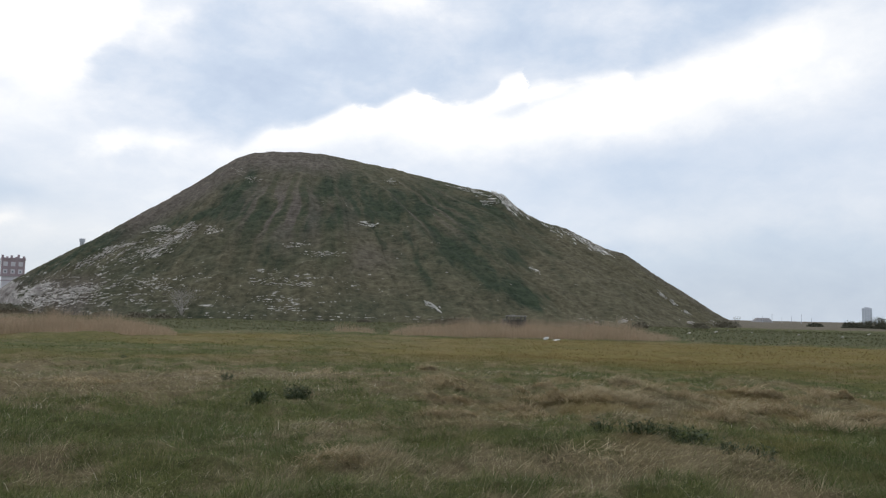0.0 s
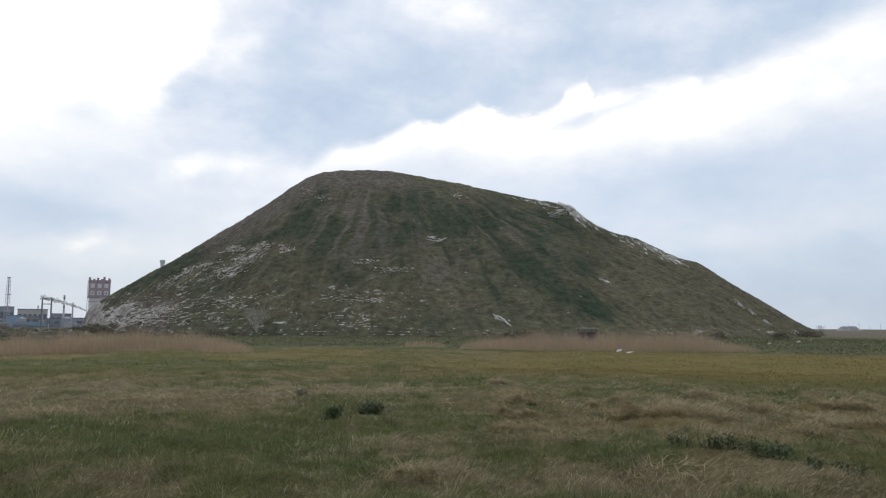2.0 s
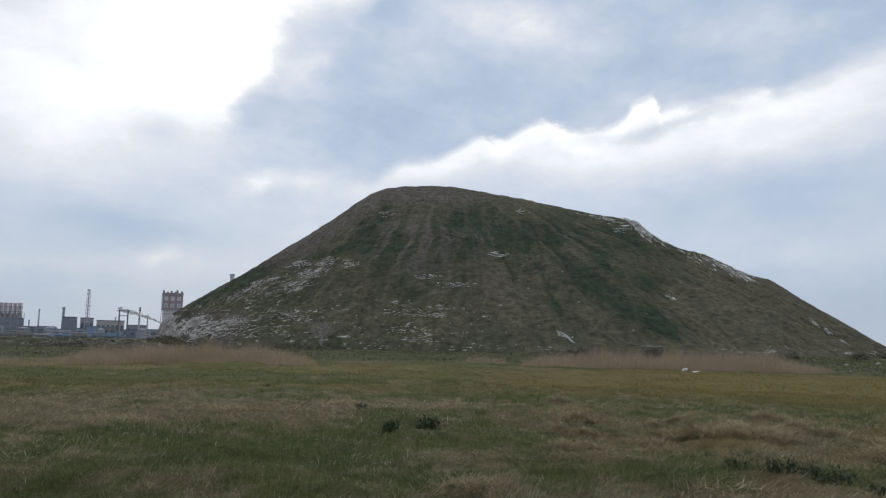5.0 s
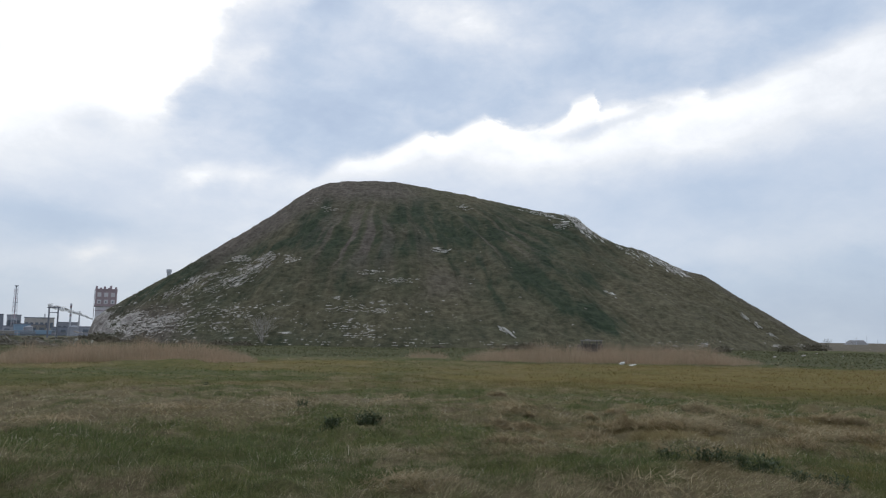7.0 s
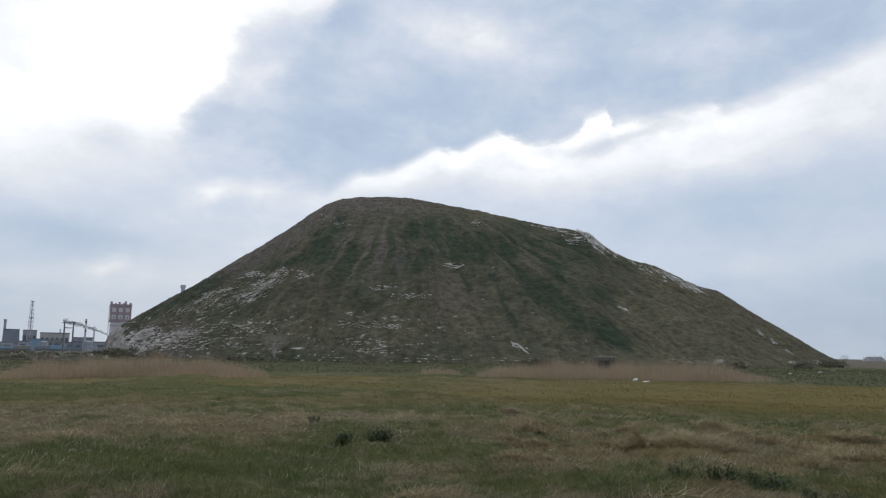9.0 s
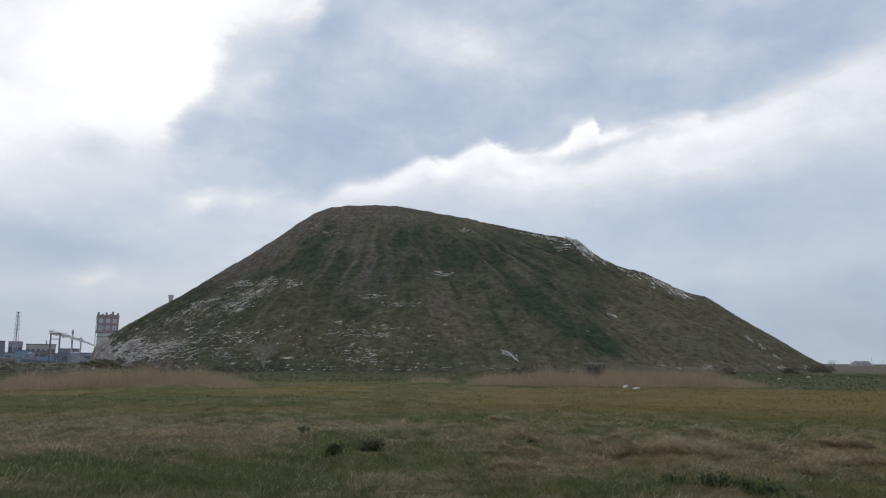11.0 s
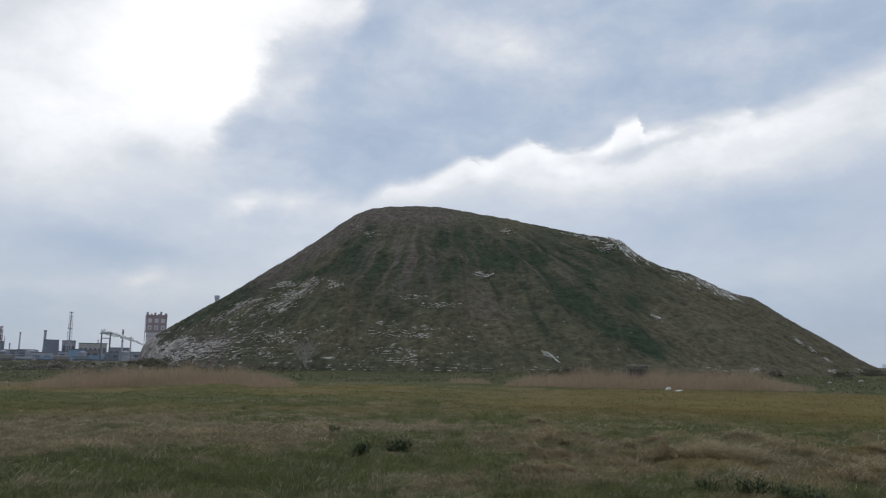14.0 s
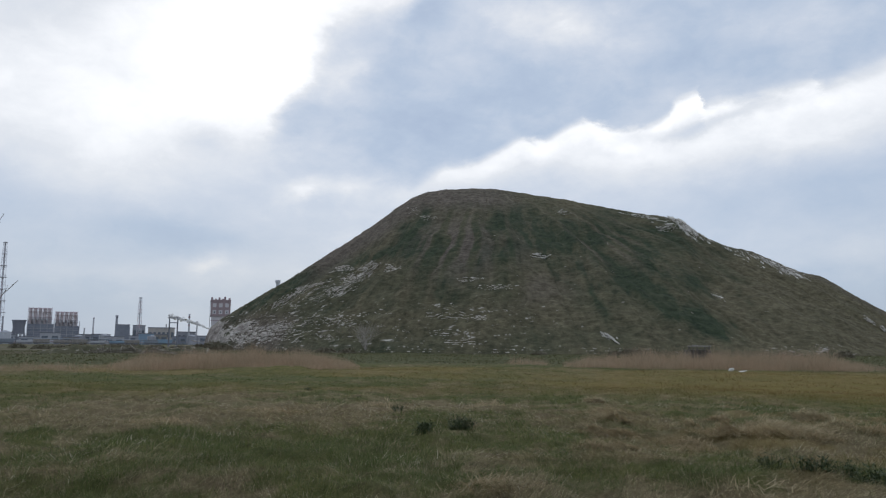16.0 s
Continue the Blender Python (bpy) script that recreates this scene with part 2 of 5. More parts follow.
def ground_material():
    m, n = material("meadow_ground")
    p = n.place()
    a, b, c = n.noise(p, 0.35, 4), n.noise(p, 2.2, 5), n.noise(p, 17.0, 7, 0.7)
    f = n.math("MULTIPLY_ADD", n.math("SUBTRACT", c, 0.5), 0.95, n.math("MULTIPLY_ADD", n.math("SUBTRACT", b, 0.5), 0.6, 0.48))
    green = n.ramp(f, [(0.25, (0.042, 0.05, 0.017)), (0.5, (0.085, 0.093, 0.031)), (0.75, (0.155, 0.15, 0.058))])
    dry = n.ramp(f, [(0.25, (0.08, 0.064, 0.037)), (0.5, (0.175, 0.14, 0.081)), (0.75, (0.32, 0.265, 0.16))])
    warm = n.ramp(f, [(0.3, (0.13, 0.105, 0.03)), (0.7, (0.22, 0.165, 0.05))])
    tone = n.math("MULTIPLY_ADD", n.math("SUBTRACT", a, 0.5), 0.5, n.attr("tone"), clamp=True)
    col = n.mix(n.attr("warm"), n.mix(tone, green, dry), warm)
    rank_green = n.ramp(f, [(0.3, (0.052, 0.058, 0.027)), (0.55, (0.1, 0.104, 0.05)), (0.75, (0.19, 0.17, 0.10))])
    col = n.mix(n.attr("rough"), col, rank_green)
    col = n.mix(n.attr("fallow"), col, n.ramp(f, [(0.3, (0.09, 0.077, 0.056)), (0.7, (0.18, 0.155, 0.116))]))
    finish(n, col, 0.95, bump=f, strength=0.8, distance=0.06, gloss=0.1)
    return m


def slope_material():
    m, n = material("spoil_heap_soil")
    p = n.place()
    a, b, c = n.noise(p, 0.12, 5), n.noise(p, 0.7, 6, 0.65), n.noise(n.stretch(p, 0.6, 0.6, 1.6), 1.6, 6, 0.65)
    down = n.node("ShaderNodeCombineXYZ")
    n.put(down.inputs[0], n.math("MULTIPLY", n.attr("fan"), 1.1))
    n.put(down.inputs[1], n.math("MULTIPLY", n.attr("run"), 0.11))
    wisp = n.noise(down.outputs[0], 1.0, 6, 0.62, 0.25)
    f = n.math("MULTIPLY_ADD", n.math("SUBTRACT", c, 0.5), 0.65, n.math("MULTIPLY_ADD", n.math("SUBTRACT", b, 0.5), 0.9, 0.5))
    f = n.math("MULTIPLY_ADD", n.math("SUBTRACT", wisp, 0.5), 0.4, f)
    green = n.ramp(f, [(0.3, (0.025, 0.038, 0.024)), (0.7, (0.06, 0.076, 0.046))])
    brown = n.ramp(f, [(0.28, (0.061, 0.056, 0.036)), (0.72, (0.172, 0.154, 0.098))])
    dead = n.ramp(f, [(0.3, (0.064, 0.055, 0.045)), (0.7, (0.183, 0.156, 0.133))])
    chalk = n.ramp(f, [(0.3, (0.13, 0.12, 0.103)), (0.5, (0.29, 0.27, 0.243)), (0.72, (0.53, 0.5, 0.46))])
    face = n.ramp(n.noise(n.stretch(p, 1.6, 1.6, 0.35), 0.5, 6, 0.6), [(0.36, (0.14, 0.12, 0.108)), (0.5, (0.28, 0.25, 0.228)), (0.66, (0.46, 0.425, 0.395))])
    chalk = n.mix(n.step(n.attr("bare"), 0.75, 1.0, 0.0, 0.8), chalk, face)
    tone = n.math("MULTIPLY_ADD", n.math("SUBTRACT", a, 0.5), 0.9, n.attr("tone"), clamp=True)
    bare = n.step(n.math("MULTIPLY_ADD", n.math("SUBTRACT", f, 0.5), 1.5, n.attr("bare")), 0.42, 0.62)
    finish(n, n.mix(bare, n.mix(n.attr("dead"), n.mix(tone, green, brown), dead), chalk), 0.95, bump=f, strength=0.7, distance=0.35, gloss=0.1)
    return m


M_GROUND, M_SLOPE = ground_material(), slope_material()
M_ROCK = worn("pale_gypsum_rock", (0.22, 0.198, 0.172), (0.60, 0.56, 0.51), 1.6, 0.9, by_piece=0.4)
M_CREST_ROCK = worn("white_gypsum_rock", (0.34, 0.32, 0.285), (0.78, 0.76, 0.71), 1.6, 0.9, by_piece=0.4)
M_WHITE_STONE = worn("white_stone", (0.5, 0.5, 0.48), (0.8, 0.79, 0.76), 5, 0.85)
M_BARK = worn("grey_brown_bark", (0.105, 0.094, 0.088), (0.285, 0.255, 0.235), 18, 0.85)
M_TWIG = worn("grey_twigs", (0.23, 0.21, 0.19), (0.40, 0.37, 0.335), 6, 0.85)
M_WEED = worn("dark_weed_leaf", (0.022, 0.036, 0.012), (0.055, 0.08, 0.026), 9, 0.6)
M_CONCRETE = worn("weathered_concrete", (0.16, 0.15, 0.14), (0.34, 0.32, 0.3), 1.2, 0.9)
# Darker concrete for the ruin's posts and walls.
M_RUIN = worn("dark_concrete", (0.075, 0.068, 0.062), (0.17, 0.155, 0.145), 1.2, 0.9)
# Works colours: distance haze is mixed into most of these as paler, greyer paint.
M_WALL_GREY = worn("hazed_grey_wall", (0.25, 0.265, 0.305), (0.38, 0.395, 0.435), 0.15, 0.9)
M_DARK = worn("hazed_dark_cladding", (0.155, 0.165, 0.2), (0.235, 0.245, 0.285), 0.2, 0.85)
M_UNIT = worn("hazed_blue_grey_cladding", (0.195, 0.215, 0.265), (0.285, 0.31, 0.365), 0.3, 0.8)
M_STEEL = worn("hazed_steelwork", (0.33, 0.34, 0.38), (0.45, 0.46, 0.50), 0.3, 0.6)
M_RUST = worn("hazed_brown_red_paint", (0.28, 0.22, 0.24), (0.38, 0.305, 0.325), 0.3, 0.8)
M_WHITE = worn("dirty_white_paint", (0.52, 0.52, 0.53), (0.68, 0.68, 0.69), 0.3, 0.8)
M_BLUE = worn("muted_blue_paint", (0.17, 0.265, 0.37), (0.27, 0.365, 0.47), 0.3, 0.7)
# Mast red and grey: the lightness is haze put into the colour.
M_HAZED_RED = worn("hazed_red_paint", (0.45, 0.375, 0.41), (0.54, 0.46, 0.495), 0.3, 0.8)
M_HAZED_GREY = worn("hazed_grey_paint", (0.50, 0.50, 0.545), (0.60, 0.60, 0.64), 0.3, 0.8)
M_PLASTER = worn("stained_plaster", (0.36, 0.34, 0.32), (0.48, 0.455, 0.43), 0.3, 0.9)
M_TOWER = worn("greyed_white_paint", (0.50, 0.485, 0.51), (0.64, 0.625, 0.65), 0.2, 0.85)
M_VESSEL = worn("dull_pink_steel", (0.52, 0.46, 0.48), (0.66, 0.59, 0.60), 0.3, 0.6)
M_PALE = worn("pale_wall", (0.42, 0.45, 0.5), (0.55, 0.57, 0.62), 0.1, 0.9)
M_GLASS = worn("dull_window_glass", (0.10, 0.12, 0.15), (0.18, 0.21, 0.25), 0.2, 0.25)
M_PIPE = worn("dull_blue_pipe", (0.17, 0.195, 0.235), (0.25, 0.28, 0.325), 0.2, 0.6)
M_BRUSH = worn("dark_brushwood", (0.105, 0.098, 0.074), (0.22, 0.2, 0.155), 1.5, 0.95)
M_SCRUB = worn("brown_scrub", (0.12, 0.11, 0.075), (0.22, 0.20, 0.145), 0.5, 0.95)
# Far tower block: wall and glass whitened in colour to imitate haze.
M_FAR_WALL = worn("hazed_far_wall", (0.60, 0.65, 0.71), (0.70, 0.74, 0.79), 0.05, 0.9)
M_FAR_GLASS = worn("hazed_window_glass", (0.46, 0.51, 0.58), (0.53, 0.58, 0.64), 0.2, 0.3)
M_GREY_SPOIL = worn("grey_spoil", (0.20, 0.20, 0.20), (0.31, 0.30, 0.30), 0.1, 0.95)
M_FAR = worn("far_scrub", (0.065, 0.068, 0.046), (0.12, 0.12, 0.083), 0.3, 0.95)


# ---- shaping helpers ----
rng = np.random.default_rng(7)


def hashed(i, j, seed):
    h = (i.astype(np.int64) * 374761393 + j.astype(np.int64) * 668265263 + seed * 974711) & 0xFFFFFFFF
    h = ((h ^ (h >> 13)) * 1274126177) & 0xFFFFFFFF
    return ((h ^ (h >> 16)) & 0xFFFF) / 65535.0


def vnoise(x, y, seed=0):
    """Value noise, 0 to 1."""
    x, y = np.asarray(x, float), np.asarray(y, float)
    i, j = np.floor(x), np.floor(y)
    u, v = x - i, y - j
    u, v = u * u * (3 - 2 * u), v * v * (3 - 2 * v)
    a, b = hashed(i, j, seed), hashed(i + 1, j, seed)
    c, d = hashed(i, j + 1, seed), hashed(i + 1, j + 1, seed)
    return (a * (1 - u) + b * u) * (1 - v) + (c * (1 - u) + d * u) * v


def fbm(x, y, seed=0, octaves=4):
    total, amp, norm = 0.0, 1.0, 0.0
    for k in range(octaves):
        total = total + amp * vnoise(x * 2**k, y * 2**k, seed + k)
        norm, amp = norm + amp, amp * 0.5
    return total / norm


def smooth(x, lo, hi):
    t = np.clip((x - lo) / (hi - lo), 0, 1)
    return t * t * (3 - 2 * t)


def bell(x, mid, wide):
    return np.exp(-(((x - mid) / wide) ** 2))


def at(bearing, d, z=0.0):
    """The place at a bearing (degrees to the left of +y), a distance and a height."""
    a = radians(bearing)
    return Vector((-math.sin(a) * d, math.cos(a) * d, z))


def sight(bearing, rise, d):
    """The place at a bearing and an angle of rise over the eye's level."""
    return at(bearing, d, EYE + d * math.tan(radians(rise)))


def mesh_of(name, verts, faces_flat, sizes, mat, attrs=(), soft=False):
    """A mesh from numpy arrays."""
    me = bpy.data.meshes.new(name)
    me.vertices.add(len(verts))
    me.vertices.foreach_set("co", np.asarray(verts, np.float32).ravel())
    me.loops.add(len(faces_flat))
    me.loops.foreach_set("vertex_index", np.asarray(faces_flat, np.int32))
    me.polygons.add(len(sizes))
    sizes = np.asarray(sizes, np.int32)
    me.polygons.foreach_set("loop_start", np.concatenate([[0], np.cumsum(sizes)[:-1]]).astype(np.int32))
    for key, values in attrs:
        me.attributes.new(key, "FLOAT", "POINT").data.foreach_set("value", np.asarray(values, np.float32))
    if soft:
        me.polygons.foreach_set("use_smooth", np.ones(len(sizes), bool))
    me.materials.append(mat)
    me.update(calc_edges=True)
    return me


def grid_faces(rows, cols, closed=False):
    i, j = np.meshgrid(np.arange(rows - 1), np.arange(cols if closed else cols - 1), indexing="ij")
    k = (j + 1) % cols
    quads = np.stack([i * cols + j, i * cols + k, (i + 1) * cols + k, (i + 1) * cols + j], -1).reshape(-1, 4)
    return quads


def blades(name, base, tall, wide, turn, lean, curl, mat, attrs):
    """Blades of grass, each bent at half its height: two quads' worth of narrow leaf."""
    n = len(base)
    out = np.stack([np.cos(turn), np.sin(turn), 0 * turn], -1)
    side = np.stack([-np.sin(turn + 0.6), np.cos(turn + 0.6), 0 * turn], -1) * (wide / 2)[:, None]
    up = np.array([0, 0, 1.0])
    mid = base + (tall * 0.55)[:, None] * (np.cos(lean)[:, None] * up + np.sin(lean)[:, None] * out)
    tip = mid + (tall * 0.5)[:, None] * (np.cos(lean + curl)[:, None] * up + np.sin(lean + curl)[:, None] * out)
    v = np.stack([base - side, base + side, mid + side * 0.75, mid - side * 0.75, tip], 1).reshape(-1, 3)
    o = (np.arange(n) * 5)[:, None]
    f = np.concatenate([o + [[0, 1, 2, 3]], o + [[3, 2, 4]]], 1).ravel()
    sizes = np.tile([4, 3], n)
    return mesh_of(name, v, f, sizes, mat, [(k, np.repeat(a, 5)) for k, a in attrs])


def part(name, bm, mat, parent, label=""):
    """Links a bmesh as one part of a thing."""
    me = bpy.data.meshes.new(name)
    bm.to_mesh(me)
    bm.free()
    me.materials.append(mat)
    ob = new(name, me)
    ob.parent = parent
    return tagged(ob, label)


def thing(name, place, label, category, group="", turn=0.0):
    ob = new(name)
    ob.matrix_world = Matrix.Translation(place) @ pose(0, 0, 0, 0, 0, turn)
    return tagged(ob, label, category, group)


def box(bm, x, y, z, sx, sy, sz, bevel=0.0):
    """A block centred on x, y and standing on z."""
    got = bmesh.ops.create_cube(bm, size=1.0, matrix=Matrix.Translation((x, y, z + sz / 2)) @ Matrix.Diagonal((sx, sy, sz, 1)))
    if bevel:
        edges = list({e for v in got["verts"] for e in v.link_edges})
        bmesh.ops.bevel(bm, geom=edges, offset=bevel, segments=1, affect="EDGES")
    return bm


def tube(bm, a, b, ra, rb, sides=6):
    a, b = Vector(a), Vector(b)
    way = b - a
    m = Matrix.Translation((a + b) / 2) @ way.to_track_quat("Z", "Y").to_matrix().to_4x4()
    bmesh.ops.create_cone(bm, cap_ends=True, segments=sides, radius1=ra, radius2=rb, depth=way.length, matrix=m)
    return bm


pick = random.Random(5)


# ---- ground ----
# stretches of drier (+) and greener (-) sward: bearing, distance, half width in degrees, half depth, strength
SWARD = ((23, 18.5, 6.5, 4.0, 0.2), (38, 18, 10, 4.0, 0.1), (13, 21.5, 6, 2.2, 0.18), (27, 12.5, 5, 1.1, -0.26), (17, 13.0, 6, 1.0, -0.12), (-1, 12.3, 3, 0.8, 0.16), (-0.5, 10.7, 4.5, 0.9, -0.24), (-13, 9.7, 6.5, 0.8, 0.22),
         (7.5, 9.2, 2.2, 0.7, 0.2), (-26, 11.3, 4.5, 2.0, -0.3), (-15, 16, 10, 2.6, 0.12), (-28, 18, 6, 3.0, 0.12), (0, 17.8, 6, 1.4, 0.14), (4, 14.2, 6, 1.2, -0.1), (34, 40, 16, 7, -0.1), (36, 24, 14, 4, 0.14), (33, 14.5, 5, 1.2, -0.22), (26, 9.8, 4, 0.8, 0.1), (-8, 25, 14, 2.0, -0.06))


def meadow(x, y):
    """How dry (0 to 1) and how rusty (0 to 1) the grass is."""
    d, b = np.hypot(x, y), np.degrees(np.arctan2(-x, y))
    n1, n2, n3, n4 = fbm(x / 3.6, y / 3.0, 3), fbm(x / 0.8, y / 0.8, 11), fbm(x / 16, y / 7, 23), fbm(x / 0.3, y / 0.3, 13, 2)
    want = 0.05 * bell(d, 18, 5) - 0.02 * smooth(d, 25, 31) + 0.1 * bell(d, 48, 2.5) - 0.12 * smooth(d, 66, 74) + 0.12 * smooth(d, 125, 180) * (1 - smooth(b, 24, 30))
    for b0, d0, wide, deep, amount in SWARD:
        want = want + amount * bell(b, b0, wide) * bell(d, d0, deep)
    dry = smooth(n1 * 0.38 + n2 * 0.46 + n4 * 0.3 + n3 * 0.04 + want, 0.5, 0.78) * 0.95
    dry = np.maximum(dry, 0.9 * smooth(d, 150, 200) * smooth(-b, 16, 20))
    rust = smooth(d, 23, 32) * (1 - smooth(d, 54, 60)) * smooth(n3 * 0.8 + n1 * 0.3 + 0.1 + 0.26 * smooth(-b, -12, 10), 0.45, 1.0) * 0.8
    rust = rust + 0.55 * smooth(n2, 0.5, 0.68) * bell(d, 17, 6) * smooth(-b, -4, 12)
    return dry, np.clip(rust, 0, 1)


def lie(x, y):
    """The height of the ground."""
    d, b = np.hypot(x, y), np.degrees(np.arctan2(-x, y))
    near = np.clip(1 - d / 140, 0, 1)
    z = near * ((fbm(x / 1.5, y / 1.5, 41, 3) - 0.5) * 0.4 + (fbm(x / 0.55, y / 0.45, 43, 2) - 0.5) * 0.22 * (1 - smooth(d, 24, 34)) + (fbm(x / 9, y / 9, 51) - 0.5) * 0.2)
    z = z + 0.5 * bell(d, 47, 2.2) * smooth(b, 20, 24) * (1 - smooth(b, 28, 32)) * fbm(x / 2, y / 2, 61)
    z = z + smooth(d, 70, 108) * (1 - smooth(d, 320, 500)) * (0.12 + 0.35 * (fbm(x / 5, y / 5, 71) - 0.4))
    return z


def rank(x, y):
    """Where the meadow gives way to rank dark grass."""
    d, b = np.hypot(x, y), np.degrees(np.arctan2(-x, y))
    ragged = d + 30 * (fbm(x / 9, y / 12, 171) - 0.5)
    return smooth(ragged, 58, 70) * (1 - smooth(ragged, 125, 150) * (1 - smooth(b, 22, 26))) * (1 - smooth(d, 330, 420))


def make_ground():
    rings = np.concatenate([[0.0], np.geomspace(1.5, 6.9, 18), np.geomspace(7, 34, 210), np.geomspace(34.6, 130, 64), np.geomspace(135, 4800, 48)])
    bearings = np.concatenate([np.linspace(-45, 60, 450, endpoint=False), np.linspace(60, 315, 64, endpoint=False)])
    r, b = np.meshgrid(rings, np.radians(bearings), indexing="ij")
    x, y = -np.sin(b) * r, np.cos(b) * r
    dry, rust = meadow(x, y)
    d, side = np.hypot(x, y), np.degrees(np.arctan2(-x, y))
    fallow = smooth(d, 150, 190) * smooth(-side, 16, 20) + 0.85 * smooth(fbm(x / 9, y / 16, 205), 0.36, 0.54) * smooth(d, 80, 120) * smooth(side, 27, 31)
    v = np.stack([x, y, lie(x, y)], -1).reshape(-1, 3)
    q = grid_faces(len(rings), len(bearings), closed=True)
    me = mesh_of("ground", v, q.ravel(), np.full(len(q), 4), M_GROUND, [("tone", dry.ravel()), ("warm", rust.ravel()), ("rough", rank(x, y).ravel()), ("fallow", fallow.ravel())], True)
    tagged(new("ground", me), "flat meadow of spring grass and dry thatch", "ground", kind="structure")


make_ground()


def sow(name, near, far, per_m2, tall, wide, label, mixed=0.26, mat=None):
    """One ring of meadow grass, upright where green and laid flat where dry."""
    lo, hi = (radians(-40), radians(56)) if near > 4 else (radians(-180), radians(180))
    n = int(per_m2 * (hi - lo) / 2 * (far**2 - near**2))
    d, b = np.sqrt(rng.uniform(near**2, far**2, n)), rng.uniform(lo, hi, n)
    x, y = -np.sin(b) * d, np.cos(b) * d
    dry, rust = meadow(x, y)
    keep = rng.random(n) < 0.35 + 0.9 * fbm(x / 0.5, y / 0.5, 81, 2)
    x, y, dry, rust, n = x[keep], y[keep], dry[keep], rust[keep], int(keep.sum())
    if mat:
        some = rng.random(n) < rank(x, y)
        x, y, dry, rust, n = x[some], y[some], dry[some], rust[some], int(some.sum())
    tone = np.clip(dry + rng.normal(0.3 if mat else 0, mixed, n), 0, 1)
    lush = fbm(x / 1.6, y / 1.6, 91, 2)
    comb = fbm(x / 3, y / 3, 95, 2) * 12
    turn = np.where(tone > 0.5, comb + rng.normal(0, 0.9, n), rng.uniform(0, 6.28, n))
    h = tall * rng.uniform(0.4, 1.4, n) * (0.6 + 0.8 * lush) * (0.45 + 1.1 * fbm(x / 0.38, y / 0.38, 93, 2)) * (1 + 0.35 * (tone > 0.5))
    lean = np.where(tone > 0.5, rng.uniform(0.8, 1.55, n), rng.uniform(0.25, 1.35, n))
    curl = rng.uniform(0.1, 0.8, n)
    base = np.stack([x, y, lie(x, y) - 0.01], -1)
    me = blades(name, base, h, wide * rng.uniform(0.6, 1.4, n), turn, lean, curl, mat or M_GRASS, [("tone", tone), ("warm", rust)])
    tagged(new(name, me), label, "grass", kind="stuff")


sow("meadow_grass", 0.5, 3.9, 300, 0.15, 0.007, "green meadow grass with flattened dry blades", 0.34)
sow("meadow_grass", 3.9, 7, 300, 0.15, 0.007, "green meadow grass with flattened dry blades", 0.34)
sow("meadow_grass", 7, 12, 2100, 0.14, 0.0055, "green meadow grass with flattened dry blades", 0.36)
sow("meadow_grass", 12, 20, 900, 0.135, 0.0085, "green meadow grass with flattened dry blades", 0.36)
sow("meadow_grass", 20, 34, 240, 0.1, 0.015, "tan dry grass mixed with green", 0.24)
sow("meadow_grass", 34, 62, 50, 0.075, 0.036, "low olive and rusty meadow grass", 0.12)
sow("rough_grass", 58, 150, 8, 0.17, 0.1, "rough dark grass at the foot of the heap", 0.15, M_RANK)


def straws():
    """Pale dead stems that lie over the grass."""
    n = 16000
    b, d = rng.uniform(radians(-40), radians(56), n), np.sqrt(rng.uniform(6**2, 23**2, n))
    x, y = -np.sin(b) * d, np.cos(b) * d
    keep = rng.random(n) < 0.04 + 0.9 * smooth(fbm(x / 1.3, y / 1.3, 151, 3), 0.48, 0.75)
    x, y, d, n = x[keep], y[keep], d[keep], int(keep.sum())
    one = np.ones(n)
    me = blades("straw", np.stack([x, y, lie(x, y) + rng.uniform(0.02, 0.09, n)], -1), rng.uniform(0.08, 0.28, n), (0.25 + d / 20) * rng.uniform(0.0035, 0.0075, n), rng.uniform(0, 6.28, n),
                rng.uniform(0.7, 1.5, n), rng.uniform(0.1, 0.9, n), M_STRAW, [("tone", one), ("warm", 0 * one)])
    tagged(new("dry_straw", me), "pale dead stems lying over the grass", "grass", kind="stuff")


straws()


def tussock(b, d, wide, tall, seed):
    """A hummock of old grass, its blades hanging outwards."""
    c = at(b, d)
    r = np.random.default_rng(seed)
    n = 700
    a = r.uniform(0, 6.283, n)
    o = wide * 0.62 * np.sqrt(r.random(n)) * (0.55 + 0.9 * vnoise(np.cos(a) * 1.7 + seed, np.sin(a) * 1.7, seed))
    x, y = np.cos(a) * o, np.sin(a) * o * 0.7
    z = tall * 0.75 * np.exp(-((2.2 * o / wide) ** 2)) * (0.6 + 0.6 * vnoise(x * 9 + seed, y * 9, seed))
    turn = r.uniform(0, 6.28) + r.normal(0, 0.5, n) + np.where(r.random(n) < 0.45, a, 0)
    tone = np.clip(r.normal(0.9, 0.22, n), 0, 1)
    base = np.stack([x, y, z - 0.04], -1)
    me = blades("grass_tussock", base, r.uniform(0.12, 0.36, n), (0.5 + d / 20) * r.uniform(0.005, 0.011, n), turn, r.uniform(0.8, 1.6, n), r.uniform(0.2, 0.9, n), M_TUSSOCK,
                [("tone", tone), ("warm", r.uniform(0, 0.5, n) * (seed % 3 > 0))])
    ob = new("grass_tussock", me)
    c.z = float(lie(np.array(c.x), np.array(c.y)))
    ob.matrix_world = Matrix.Translation(c) @ pose(0, 0, 0, 0, 0, b)
    tagged(ob, "hummock of matted dry brown grass", "tussock", "dry grass tussocks")


